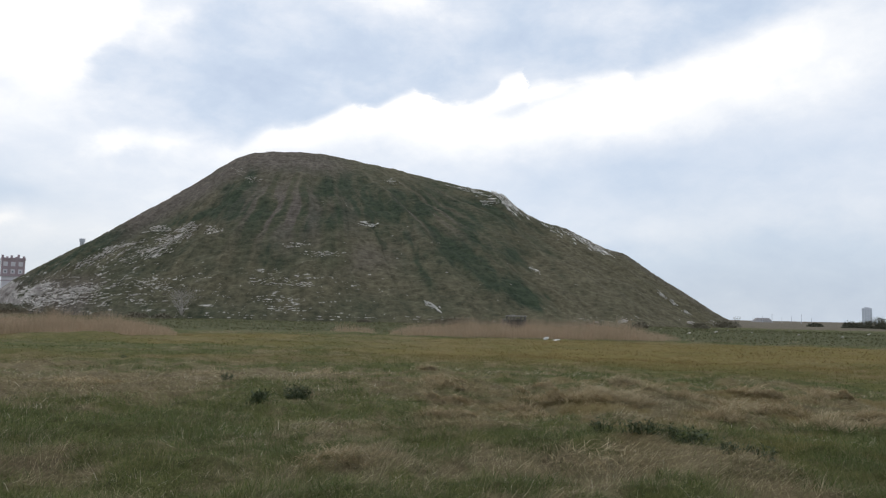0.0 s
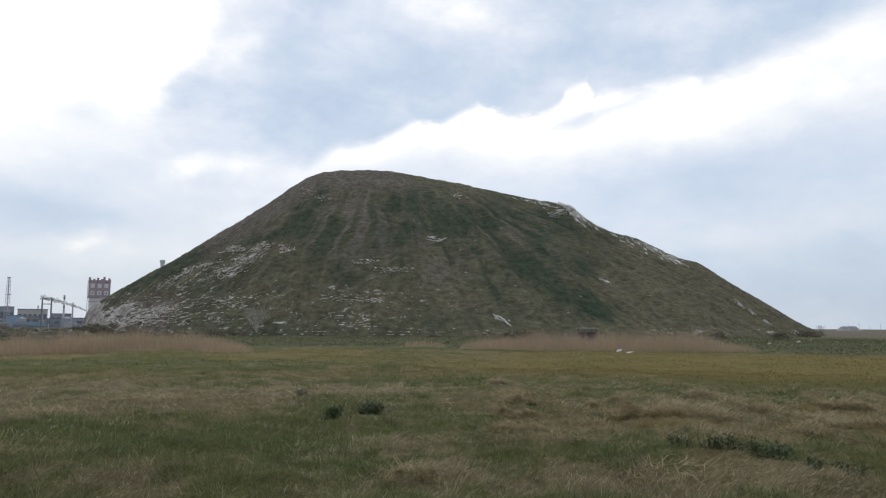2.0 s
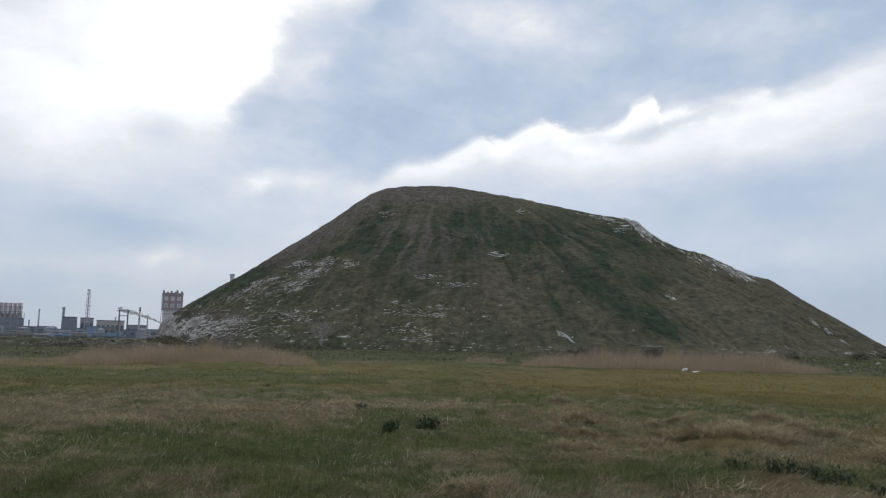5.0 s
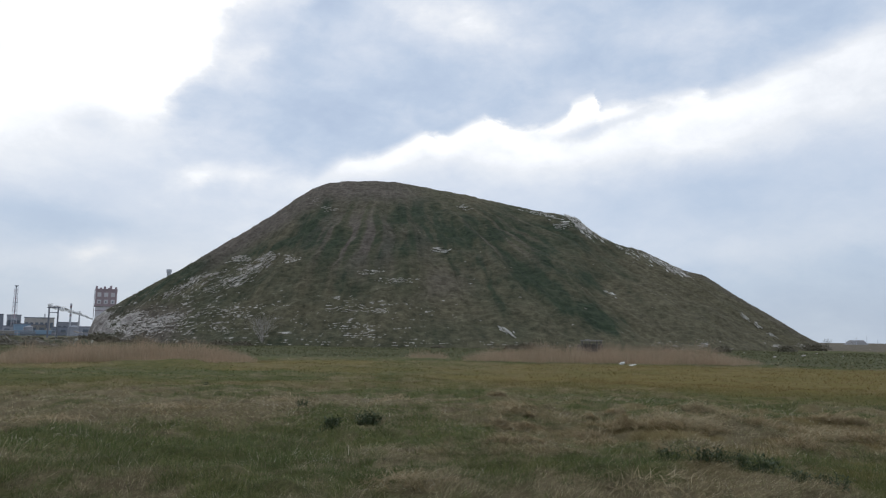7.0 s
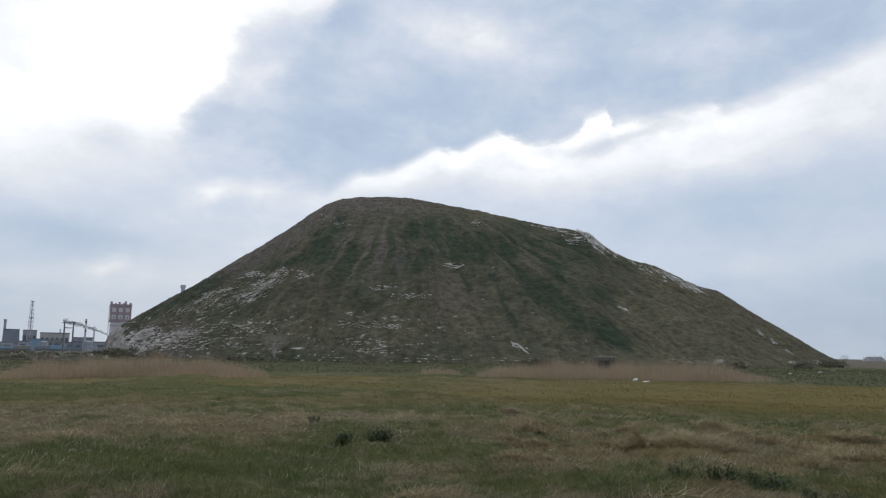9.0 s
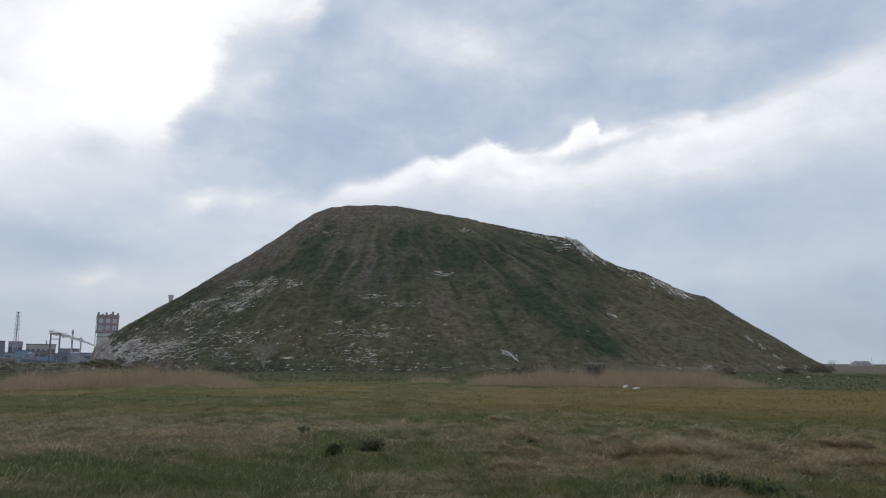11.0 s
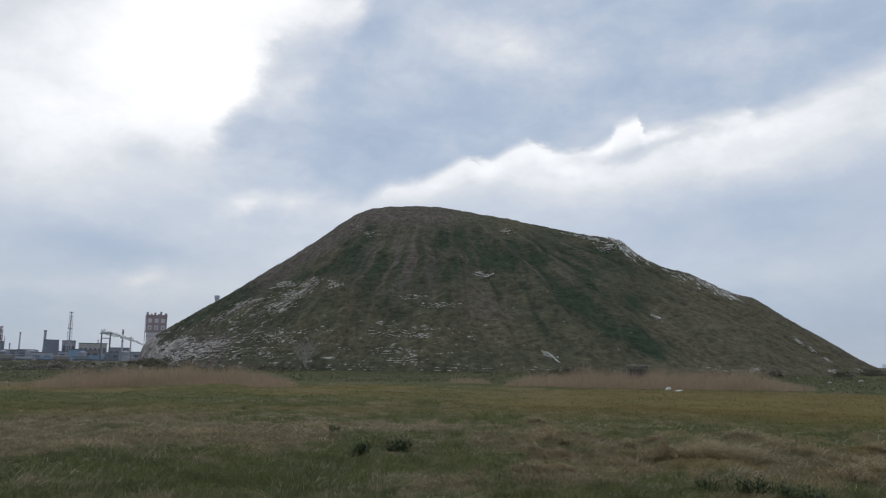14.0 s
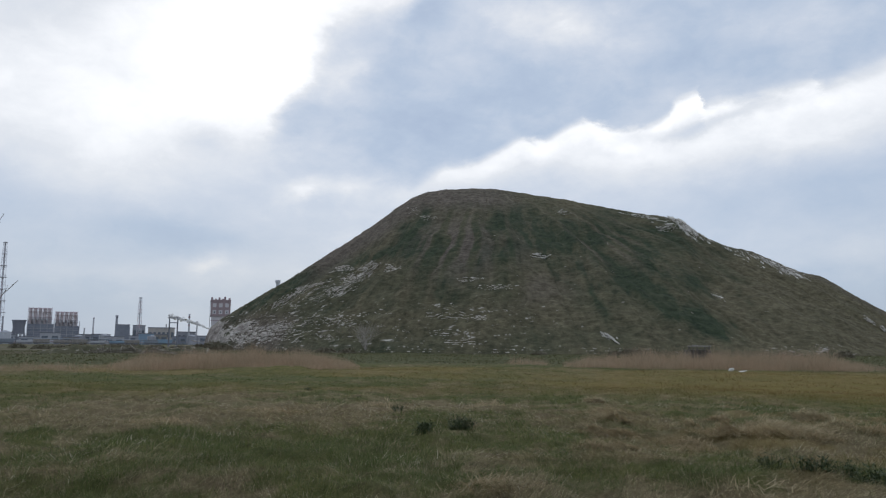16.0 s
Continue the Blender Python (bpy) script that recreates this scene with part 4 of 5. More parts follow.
def weed(b, d, wide, tall, label, count=150):
    """A leafy dark weed: stems in the middle and pointed leaves all round."""
    base = at(b, d)
    base.z = float(lie(np.array(base.x), np.array(base.y)))
    ob = thing("weed", base, label, "plant", "weeds on the meadow")
    r = random.Random(round(b * 100))
    leaves = bmesh.new()
    for _ in range(14):
        a, out = r.uniform(0, 6.28), math.sqrt(r.random()) * 0.5 * wide
        top = Vector((math.cos(a) * out, math.sin(a) * out, tall * r.uniform(0.75, 1.0) * (1 - 1.6 * (out / wide) ** 2)))
        root = Vector((top.x * 0.55, top.y * 0.55, -0.03))
        part("stem", tube(bmesh.new(), root, top, 0.006, 0.003, 4), M_WEED, ob)
        for _ in range(count // 14):
            p = root.lerp(top, r.uniform(0.1, 1.05)) + Vector((r.gauss(0, 0.1), r.gauss(0, 0.1), 0)) * wide
            t, rise = r.uniform(0, 6.28), r.uniform(-0.3, 1.0)
            way = Vector((math.cos(t) * math.cos(rise), math.sin(t) * math.cos(rise), math.sin(rise)))
            side = way.cross(Vector((0, 0, 1))).normalized() * wide * 0.03
            long = wide * r.uniform(0.12, 0.26)
            pts = [p, p + way * long * 0.5 + side, p + way * long - Vector((0, 0, long * 0.15)), p + way * long * 0.5 - side]
            leaves.faces.new([leaves.verts.new(q) for q in pts])
    tagged(part("leaves", leaves, M_WEED, ob), kind="stuff")


weed(11.2, 15.3, 0.54, 0.32, "dark green leafy weed among dry grass", 420)
weed(13.7, 15.0, 0.52, 0.22, "dark green leafy weed among dry grass", 360)
weed(14.6, 14.8, 0.2, 0.15, "dark green leafy weed among dry grass", 120)
weed(16.15, 18.8, 0.34, 0.18, "small dark weed in tan grass", 220)
weed(23.2, 29.0, 0.45, 0.2, "small dark weed in olive grass", 150)
weed(-11.2, 11.1, 0.36, 0.24, "dark weed in a straggling row", 150)
weed(-13.1, 10.9, 0.34, 0.2, "dark weed in a straggling row", 150)
weed(-14.2, 10.9, 0.4, 0.22, "dark weed in a straggling row", 180)
weed(-15.6, 10.9, 0.36, 0.2, "dark weed in a straggling row", 150)
weed(-17.4, 10.7, 0.44, 0.26, "dark weed in a straggling row", 220)
weed(-19.6, 9.9, 0.36, 0.18, "low dark weed in flattened grass", 160)
weed(-21.8, 9.9, 0.36, 0.17, "low dark weed in flattened grass", 160)


def bare_tree(name, place, tall, mat, label, seed, spread=0.6, levels=4, forks=3, stems=5, slim=1.0):
    ob = thing(name, place, label, "tree")
    r = random.Random(seed)
    trunk, limbs = bmesh.new(), bmesh.new()

    def grow(bm, p, way, long, rad, level):
        for _ in range(2):
            q = p + way * long / 2
            tube(bm, p, q, rad, rad * 0.8, 5)
            p, rad = q, rad * 0.8
            way = (way + Vector((r.uniform(-1, 1), r.uniform(-1, 1), r.uniform(-0.3, 0.6))) * 0.18).normalized()
        if level:
            for _ in range(forks):
                w = (way + Vector((r.uniform(-1, 1), r.uniform(-1, 1), r.uniform(-0.2, 0.7))) * spread).normalized()
                grow(limbs, p, w, long * r.uniform(0.6, 0.85), rad * 0.7, level - 1)

    for k in range(stems):
        w = Vector((r.uniform(-1, 1) * spread, r.uniform(-1, 1) * spread, 1)).normalized()
        grow(trunk, Vector((0, 0, -0.1)), w, tall * 0.32, tall * 0.0125 * slim, levels)
    part("trunk", trunk, mat, ob)
    part("limbs", limbs, mat, ob)


foot = on_face(19.2, -0.55)
bare_tree("bare_tree", foot, 5.4, M_TWIG, "grey leafless shrub at the foot of the heap", 3, 0.8, 4, 3, 11, 0.85)


def slab_stone(b, d, size, flat, label, mat=M_WHITE_STONE):
    p = at(b, d)
    p.z = float(lie(np.array(p.x), np.array(p.y)))
    ob = new("stone", ROCKS[int(-b * 3) % 9].copy())
    ob.data.materials[0] = mat
    ob.matrix_world = Matrix.Translation(p + Vector((0, 0, size * flat * 0.2))) @ pose(0, 0, 0, 5, -8 - 22 * flat, b + 20) @ Matrix.Diagonal((size, size * 0.6, size * flat, 1))
    tagged(ob, label, "stone")


slab_stone(-7.75, 56.0, 0.46, 0.62, "white block of stone at the edge of the reeds")
for k in range(9):
    slab_stone(-16.2 - 1.7 * k + pick.uniform(-0.7, 0.7), 104 + pick.uniform(-14, 22), pick.uniform(0.3, 0.75), 0.4, "pale stone lying in rank grass", M_ROCK)
slab_stone(-8.4, 55.8, 1.0, 0.05, "flat pale slab lying on the grass")


def ruin():
    p = at(-5.6, 98)
    ob = thing("concrete_frame", p, "low ruined concrete frame behind the reeds", "ruin", turn=-5)
    for x, tall, wide in ((-1.2, 1.62, 0.24), (-0.72, 1.5, 0.14), (-0.3, 1.58, 0.2), (0.2, 1.45, 0.12), (0.62, 1.6, 0.2), (1.1, 1.62, 0.26)):
        part("post", box(bmesh.new(), x, 0, -0.1, wide, 0.25, tall + 0.1, 0.03), M_RUIN, ob)
    part("beam", box(bmesh.new(), -0.05, 0, 1.6, 2.75, 0.45, 0.16, 0.03), M_CONCRETE, ob)
    part("back_wall", box(bmesh.new(), 0.1, 0.5, -0.1, 2.5, 0.2, 1.35, 0.04), M_RUIN, ob)
    part("side_wall", box(bmesh.new(), -1.65, 0.1, -0.1, 0.5, 0.5, 1.35, 0.1), M_RUIN, ob)
    part("loose_slab", box(bmesh.new(), -0.55, 0, 1.76, 0.6, 0.4, 0.09, 0.02), M_CONCRETE, ob)


ruin()


# ---- the works in the distance ----
FAR = 620.0


def stand(b, d=FAR):
    return at(b, d)


def size_of(deg, d=FAR):
    return d * math.tan(radians(deg))


def high(rise, d=FAR):
    return EYE + d * math.tan(radians(rise))


def lattice_mast(b, rise, wide, label, mats, d=FAR, platforms=7, taper=0.62, flue=0.24):
    """A tapered four-legged mast with bands, braces and platforms."""
    tall = high(rise, d)
    ob = thing("mast", stand(b, d), label, "mast", turn=b)
    half = wide / 2
    tiers = 12
    corners = [(-1, -1), (1, -1), (1, 1), (-1, 1)]

    def w(f):
        return half * (1 - taper * f)

    for k in range(tiers):
        f0, f1 = k / tiers, (k + 1) / tiers
        bm = bmesh.new()
        for i in range(4):
            (ax, ay), (bx, by) = corners[i], corners[(i + 1) % 4]
            tube(bm, (ax * w(f0), ay * w(f0), tall * f0), (ax * w(f1), ay * w(f1), tall * f1), 0.15, 0.15, 4)
            tube(bm, (ax * w(f0), ay * w(f0), tall * f0), (bx * w(f1), by * w(f1), tall * f1), 0.08, 0.08, 4)
            tube(bm, (ax * w(f1), ay * w(f1), tall * f1), (bx * w(f1), by * w(f1), tall * f1), 0.08, 0.08, 4)
        part("tier", bm, mats[k % 2], ob)
    for k in range(platforms):
        f = 0.3 + 0.7 * k / max(1, platforms - 1)
        part("platform", box(bmesh.new(), 0, 0, tall * f, w(f) * 2.6, w(f) * 2.6, 0.3), mats[1], ob)
    if flue < 0.2:
        part("spike", tube(bmesh.new(), (0, 0, tall), (0, 0, tall * 1.1), w(1) * 0.9, 0.05, 6), mats[1], ob)
    for k in range(6):
        f0, f1 = k / 6, (k + 1) / 6
        part("flue", tube(bmesh.new(), (0, 0, tall * f0), (0, 0, tall * f1 * 1.005), half * flue * (1 - 0.2 * f0), half * flue * (1 - 0.2 * f1), 12), mats[k % 2], ob)


def chimney(b, rise, wide, label, mat, d=FAR, banded=False):
    tall = high(rise, d)
    ob = thing("chimney", stand(b, d), label, "chimney")
    shaft = part("shaft", tube(bmesh.new(), (0, 0, 0), (0, 0, tall), wide * 0.6, wide * 0.42, 12), mat, ob)
    part("rim", tube(bmesh.new(), (0, 0, tall - wide * 0.6), (0, 0, tall + 0.2), wide * 0.56, wide * 0.56, 12), mat, shaft)
    if banded:
        for k in range(3):
            part("band", tube(bmesh.new(), (0, 0, tall * (0.6 + 0.14 * k)), (0, 0, tall * (0.67 + 0.14 * k)), wide * 0.56, wide * 0.54, 12), M_RUST, shaft, "red-brown band")


def cooling_tower(b, rise, wide, label, d=FAR):
    """A squat tower of dark cladding, flared towards the top, on legs."""
    tall, r = high(rise, d), wide / 2
    ob = thing("cooling_tower", stand(b, d), label, "cooling tower")
    bm = bmesh.new()
    tube(bm, (0, 0, tall * 0.42), (0, 0, tall * 0.7), r * 0.88, r * 0.86, 16)
    tube(bm, (0, 0, tall * 0.7), (0, 0, tall), r * 0.86, r, 16)
    part("shell", bm, M_DARK, ob)
    part("rim", tube(bmesh.new(), (0, 0, tall - 0.5), (0, 0, tall + 0.3), r * 1.05, r * 1.05, 16), M_DARK, ob)
    part("basin", tube(bmesh.new(), (0, 0, 0), (0, 0, tall * 0.3), r * 1.15, r * 1.1, 16), M_DARK, ob)
    for k in range(10):
        a = k * math.tau / 10
        part("leg", tube(bmesh.new(), (math.cos(a) * r, math.sin(a) * r, tall * 0.28), (math.cos(a) * r * 0.9, math.sin(a) * r * 0.9, tall * 0.45), 0.4, 0.4, 4), M_WALL_GREY, ob)


def column_block(b, rise, wide, label, d=FAR):
    """Vertical vessels in a steel frame, over lower decks that reach further out."""
    tall = high(rise, d)
    ob = thing("process_unit", stand(b, d), label, "industrial plant", turn=b)
    part("plinth", box(bmesh.new(), 0.04 * wide, 0.8, 0, wide * 1.12, 10, tall * 0.56, 0.3), M_UNIT, ob)
    part("frame_wall", box(bmesh.new(), 0, 3, tall * 0.5, wide * 0.98, 7, tall * 0.16, 0.2), M_UNIT, ob)
    gap = wide / 5
    for k in range(5):
        x = -wide / 2 + gap * (k + 0.5)
        vessel = part("vessel", tube(bmesh.new(), (x, -2, tall * 0.4), (x, -2, tall * 0.97), gap * 0.36, gap * 0.36, 12), M_VESSEL, ob)
        part("cap", tube(bmesh.new(), (x, -2, tall * 0.97), (x, -2, tall * 1.01), gap * 0.42, gap * 0.4, 12), M_HAZED_RED, vessel, "haze-paled red cap")
        part("pipe", tube(bmesh.new(), (x + gap * 0.5, -3, tall * 0.2), (x + gap * 0.5, -3, tall * 0.9), 0.3, 0.3, 6), M_STEEL, ob)
    for k in range(5):
        reach = 1.18 - 0.05 * k
        part("deck", box(bmesh.new(), 0.05 * wide, -2, tall * (0.16 + 0.13 * k), wide * reach, 5, 0.3), M_STEEL, ob)
        part("rail", box(bmesh.new(), 0.05 * wide, -4.6, tall * (0.16 + 0.13 * k) + 1.2, wide * reach, 0.2, 0.2), M_STEEL, ob)
    for k in range(6):
        x = -wide / 2 + wide / 5 * k
        part("upright", box(bmesh.new(), x, -3.5, tall * 0.6, 0.28, 0.28, tall * 0.43), M_HAZED_RED, ob)
    for k in range(2):
        part("walkway", box(bmesh.new(), 0, -3.4, tall * (0.74 + 0.15 * k), wide * 1.04, 1.2, 0.3), M_RUST, ob)
    for k in range(5):
        part("column", box(bmesh.new(), -wide / 2 + wide / 3.6 * k, -4.5, 0, 0.4, 0.4, tall * 0.72), M_STEEL, ob)


def plant_hall(b, rise, wide, deep, mat, label, d=FAR, bays=4, taper=0.0):
    tall = high(rise, d)
    ob = thing("factory_hall", stand(b, d), label, "factory", turn=b)
    wall = box(bmesh.new(), 0, 0, 0, wide, deep, tall, 0.15)
    for v in wall.verts:
        v.co.x *= 1 - taper * v.co.z / tall
    part("wall", wall, mat, ob)
    over = wide * (1.03 - taper)
    part("roof", box(bmesh.new(), 0, 0, tall, over, deep * 1.03, 0.6, 0.1), M_DARK, ob)
    for k in range(bays):
        x = -wide / 2 + wide / bays * (k + 0.5)
        window = part("window", box(bmesh.new(), x, -deep / 2 - 0.05, tall * 0.45, wide / bays * 0.6, 0.3, tall * 0.3), M_GLASS, ob)
        part("sill", box(bmesh.new(), x, -deep / 2 - 0.2, tall * 0.45 - 0.25, wide / bays * 0.68, 0.5, 0.25), M_CONCRETE, window)


def prill_tower(b, rise, wide, label, d=FAR):
    """The white tower with a checked red-brown frame and a battlement of vents."""
    tall = high(rise, d)
    ob = thing("works_tower", stand(b, d), label, "tower", turn=b)
    part("core", box(bmesh.new(), 0, 0, 0, wide * 0.9, wide * 0.9, tall * 0.62, 0.3), M_TOWER, ob)
    part("frame_wall", box(bmesh.new(), 0, 0, tall * 0.62, wide * 0.97, wide * 0.97, tall * 0.33, 0.2), M_RUST, ob)
    for f, deep in ((0.36, 0.4), (0.52, 0.5), (0.62, 1.2), (0.945, 1.4)):
        part("band", box(bmesh.new(), 0, 0, tall * f - deep / 2, wide * (1.0 if f > 0.6 else 0.93), wide * (1.0 if f > 0.6 else 0.93), deep, 0.05), M_RUST, ob)
    for row in range(2):
        for k in range(3):
            x, z = wide * 0.305 * (k - 1), tall * (0.655 + 0.145 * row)
            panel = part("panel", box(bmesh.new(), x, -wide * 0.485, z, wide * 0.18, 0.5, tall * 0.085, 0.05), M_TOWER, ob, "white panel")
            if row == 0:
                part("window", box(bmesh.new(), x, -wide * 0.485 - 0.2, z + tall * 0.02, wide * 0.06, 0.3, tall * 0.035), M_GLASS, panel)
    for x, h in ((-0.44, 0.06), (-0.25, 0.03), (-0.08, 0.055), (0.1, 0.03), (0.2, 0.075), (0.42, 0.045)):
        part("vent", box(bmesh.new(), x * wide, -wide * 0.3, tall * 0.96, wide * 0.1, wide * 0.1, tall * h, 0.1), M_RUST, ob)
    part("ladder", box(bmesh.new(), -wide * 0.52, 0, 0, 0.4, 0.9, tall * 0.95), M_STEEL, ob)


# Masts look pale because haze is painted into their materials.
lattice_mast(47.3, 7.4, 8.5, "tall haze-paled red flare stack in a lattice", (M_HAZED_RED, M_HAZED_RED), 640, 7, 0.6, 0.42)
lattice_mast(44.1, 6.5, 6.5, "tall pale grey lattice flare stack", (M_HAZED_GREY, M_HAZED_GREY), 660, 7, 0.62, 0.22)
lattice_mast(35.5, 3.1, 3.8, "haze-paled red tapering lattice mast with a pointed head", (M_HAZED_RED, M_PALE), 600, 3, 0.5, 0.2)
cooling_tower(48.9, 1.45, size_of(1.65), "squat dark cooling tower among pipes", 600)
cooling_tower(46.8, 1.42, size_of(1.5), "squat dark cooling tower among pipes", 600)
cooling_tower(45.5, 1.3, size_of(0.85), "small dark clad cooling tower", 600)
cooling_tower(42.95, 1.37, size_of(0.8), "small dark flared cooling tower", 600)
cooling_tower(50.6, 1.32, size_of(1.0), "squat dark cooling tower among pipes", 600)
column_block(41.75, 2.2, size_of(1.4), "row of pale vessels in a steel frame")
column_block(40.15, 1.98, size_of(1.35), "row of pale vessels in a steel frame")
chimney(38.45, 1.65, 1.1, "thin pale grey works chimney", M_HAZED_GREY)
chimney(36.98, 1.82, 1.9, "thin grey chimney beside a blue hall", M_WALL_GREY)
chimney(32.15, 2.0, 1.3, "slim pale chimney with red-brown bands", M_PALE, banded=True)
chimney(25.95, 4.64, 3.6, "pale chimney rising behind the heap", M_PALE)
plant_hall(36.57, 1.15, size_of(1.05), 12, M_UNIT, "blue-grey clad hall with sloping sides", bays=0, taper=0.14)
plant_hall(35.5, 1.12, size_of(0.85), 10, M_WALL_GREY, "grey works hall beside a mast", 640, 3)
plant_hall(35.0, 0.55, size_of(0.9), 10, M_BLUE, "low muted blue works shed", 560, 0)
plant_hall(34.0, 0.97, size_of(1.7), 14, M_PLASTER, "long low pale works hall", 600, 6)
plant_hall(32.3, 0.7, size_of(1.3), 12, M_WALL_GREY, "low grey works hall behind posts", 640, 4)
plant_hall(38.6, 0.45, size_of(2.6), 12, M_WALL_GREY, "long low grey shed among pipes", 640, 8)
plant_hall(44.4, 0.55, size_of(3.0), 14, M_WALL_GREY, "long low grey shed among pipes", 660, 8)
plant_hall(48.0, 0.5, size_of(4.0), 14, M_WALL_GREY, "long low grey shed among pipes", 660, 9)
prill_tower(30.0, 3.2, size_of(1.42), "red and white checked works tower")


def post_frame():
    d = 300
    ob = thing("gantry", stand(33.2, d), "two tall posts with a crossbeam", "gantry", turn=33)
    tall = high(1.78, d)
    for x in (-1.45, 1.45):
        part("post", tube(bmesh.new(), (x, 0, 0), (x, 0, tall), 0.3, 0.24, 8), M_DARK, ob)
    part("beam", box(bmesh.new(), 0, 0, tall - 0.45, 4.4, 0.3, 0.32), M_DARK, ob)
    part("beam", box(bmesh.new(), 0, 0, tall * 0.8, 3.0, 0.25, 0.28), M_DARK, ob)


post_frame()


def pipe_rack(b0, b1, d, tall, label):
    """A row of trestles that carries pipes past the works."""
    p, q = at(b0, d), at(b1, d)
    ob = thing("pipe_rack", (p + q) / 2, label, "pipe rack")
    ob.matrix_world = ob.matrix_world @ pose(0, 0, 0, 0, 0, (b0 + b1) / 2)
    long = (q - p).length
    n = max(3, int(long / 9))
    for k in range(n + 1):
        x = -long / 2 + long * k / n
        part("trestle", box(bmesh.new(), x, 0, -0.2, 0.5, 2.4, tall + 0.2), M_STEEL, ob)
    for y, z, r, mat in ((-0.8, 0.35, 0.28, M_PIPE), (0.1, 0.3, 0.22, M_STEEL), (0.9, 0.35, 0.3, M_BLUE), (-0.5, -1.4, 0.25, M_RUST)):
        part("pipe", tube(bmesh.new(), (-long / 2, y, tall + z), (long / 2, y, tall + z), r, r, 8), mat, ob)


def tank(b, d, wide, tall, mat, label):
    ob = thing("storage_tank", at(b, d), label, "tank")
    part("shell", tube(bmesh.new(), (0, 0, -0.2), (0, 0, tall), wide / 2, wide / 2, 16), mat, ob)
    part("roof", tube(bmesh.new(), (0, 0, tall), (0, 0, tall * 1.15), wide / 2, wide * 0.08, 16), M_WALL_GREY, ob)
    part("ladder", box(bmesh.new(), -wide * 0.4, -wide * 0.36, 0, 0.5, 0.5, tall), M_STEEL, ob)


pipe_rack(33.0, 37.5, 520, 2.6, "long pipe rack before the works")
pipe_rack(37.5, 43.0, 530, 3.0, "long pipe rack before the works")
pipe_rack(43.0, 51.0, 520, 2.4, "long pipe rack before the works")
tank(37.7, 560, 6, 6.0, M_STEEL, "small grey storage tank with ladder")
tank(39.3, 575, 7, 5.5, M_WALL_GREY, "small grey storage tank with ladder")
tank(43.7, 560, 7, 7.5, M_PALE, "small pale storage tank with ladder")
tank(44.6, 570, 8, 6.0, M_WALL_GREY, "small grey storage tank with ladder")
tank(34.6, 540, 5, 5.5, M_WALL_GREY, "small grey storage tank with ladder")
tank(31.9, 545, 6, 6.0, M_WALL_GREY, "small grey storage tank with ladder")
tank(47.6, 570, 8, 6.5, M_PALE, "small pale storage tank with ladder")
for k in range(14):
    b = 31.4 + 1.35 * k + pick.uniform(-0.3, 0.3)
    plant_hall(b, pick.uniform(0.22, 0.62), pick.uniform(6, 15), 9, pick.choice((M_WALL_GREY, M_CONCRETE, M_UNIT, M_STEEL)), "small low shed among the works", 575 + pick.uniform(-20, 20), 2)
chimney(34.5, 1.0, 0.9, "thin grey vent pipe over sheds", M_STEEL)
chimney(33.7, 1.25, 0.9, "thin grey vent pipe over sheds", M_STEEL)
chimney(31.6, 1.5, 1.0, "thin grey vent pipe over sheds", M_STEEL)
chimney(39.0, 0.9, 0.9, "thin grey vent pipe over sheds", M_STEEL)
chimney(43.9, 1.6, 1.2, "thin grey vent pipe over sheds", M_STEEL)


def wagon_row():
    """Low blue wagons and pipes in front of the works."""
    r = random.Random(2)
    for k in range(16):
        b = 33.6 + 1.12 * k + r.uniform(-0.15, 0.15)
        ob = thing("wagon", at(b, 470), "muted blue and grey freight wagon", "wagon", "wagons by the works", b)
        tall = r.uniform(1.9, 3.3)
        part("body", box(bmesh.new(), 0, 0, 1.0, 8.2, 2.8, tall - 1.0, 0.15), (M_BLUE, M_PIPE, M_CONCRETE, M_STEEL)[r.randrange(4)], ob)
        chassis = part("chassis", box(bmesh.new(), 0, 0, 0.55, 8.0, 2.2, 0.45), M_DARK, ob)
        for x in (-3, -2, 2, 3):
            part("wheel", tube(bmesh.new(), (x, -1.2, 0.45), (x, 1.2, 0.45), 0.45, 0.45, 10), M_DARK, chassis)


wagon_row()


def rubble(b, d, wide, tall, label, seed):
    """A low mound of earth and broken stone."""
    n, m = 40, 14
    u, v = np.meshgrid(np.linspace(-1, 1, n), np.linspace(-1, 1, m))
    h = tall * np.clip(1 - u**2, 0, 1) * np.clip(1 - v**2, 0, 1) * (0.4 + 1.1 * fbm(u * 6 + seed, v * 3, seed)) - 0.05
    c = at(b, d)
    a = radians(b)
    x, y = c.x + u * wide / 2 * math.cos(a) - v * 3 * math.sin(a), c.y + u * wide / 2 * math.sin(a) + v * 3 * math.cos(a)
    q = grid_faces(m, n)
    one = np.ones(u.size)
    me = mesh_of("earth_mound", np.stack([x, y, h], -1).reshape(-1, 3), q.ravel(), np.full(len(q), 4), M_SLOPE, [("tone", one * 0.6), ("bare", (0.05 + 0.5 * fbm(u * 9, v * 5, seed + 3)).ravel())])
    tagged(new("earth_mound", me), label, "mound", "mounds beside the meadow")


for k, (b, wide, tall) in enumerate([(33.5, 9, 1.0), (35.6, 8, 1.3), (37.4, 9, 1.1), (39.2, 8, 1.4), (40.6, 6, 0.8), (31.5, 7, 1.1)]):
    rubble(b, 112 + 4 * (k % 3), wide, tall, "low mound of earth and broken stone", k + 1)


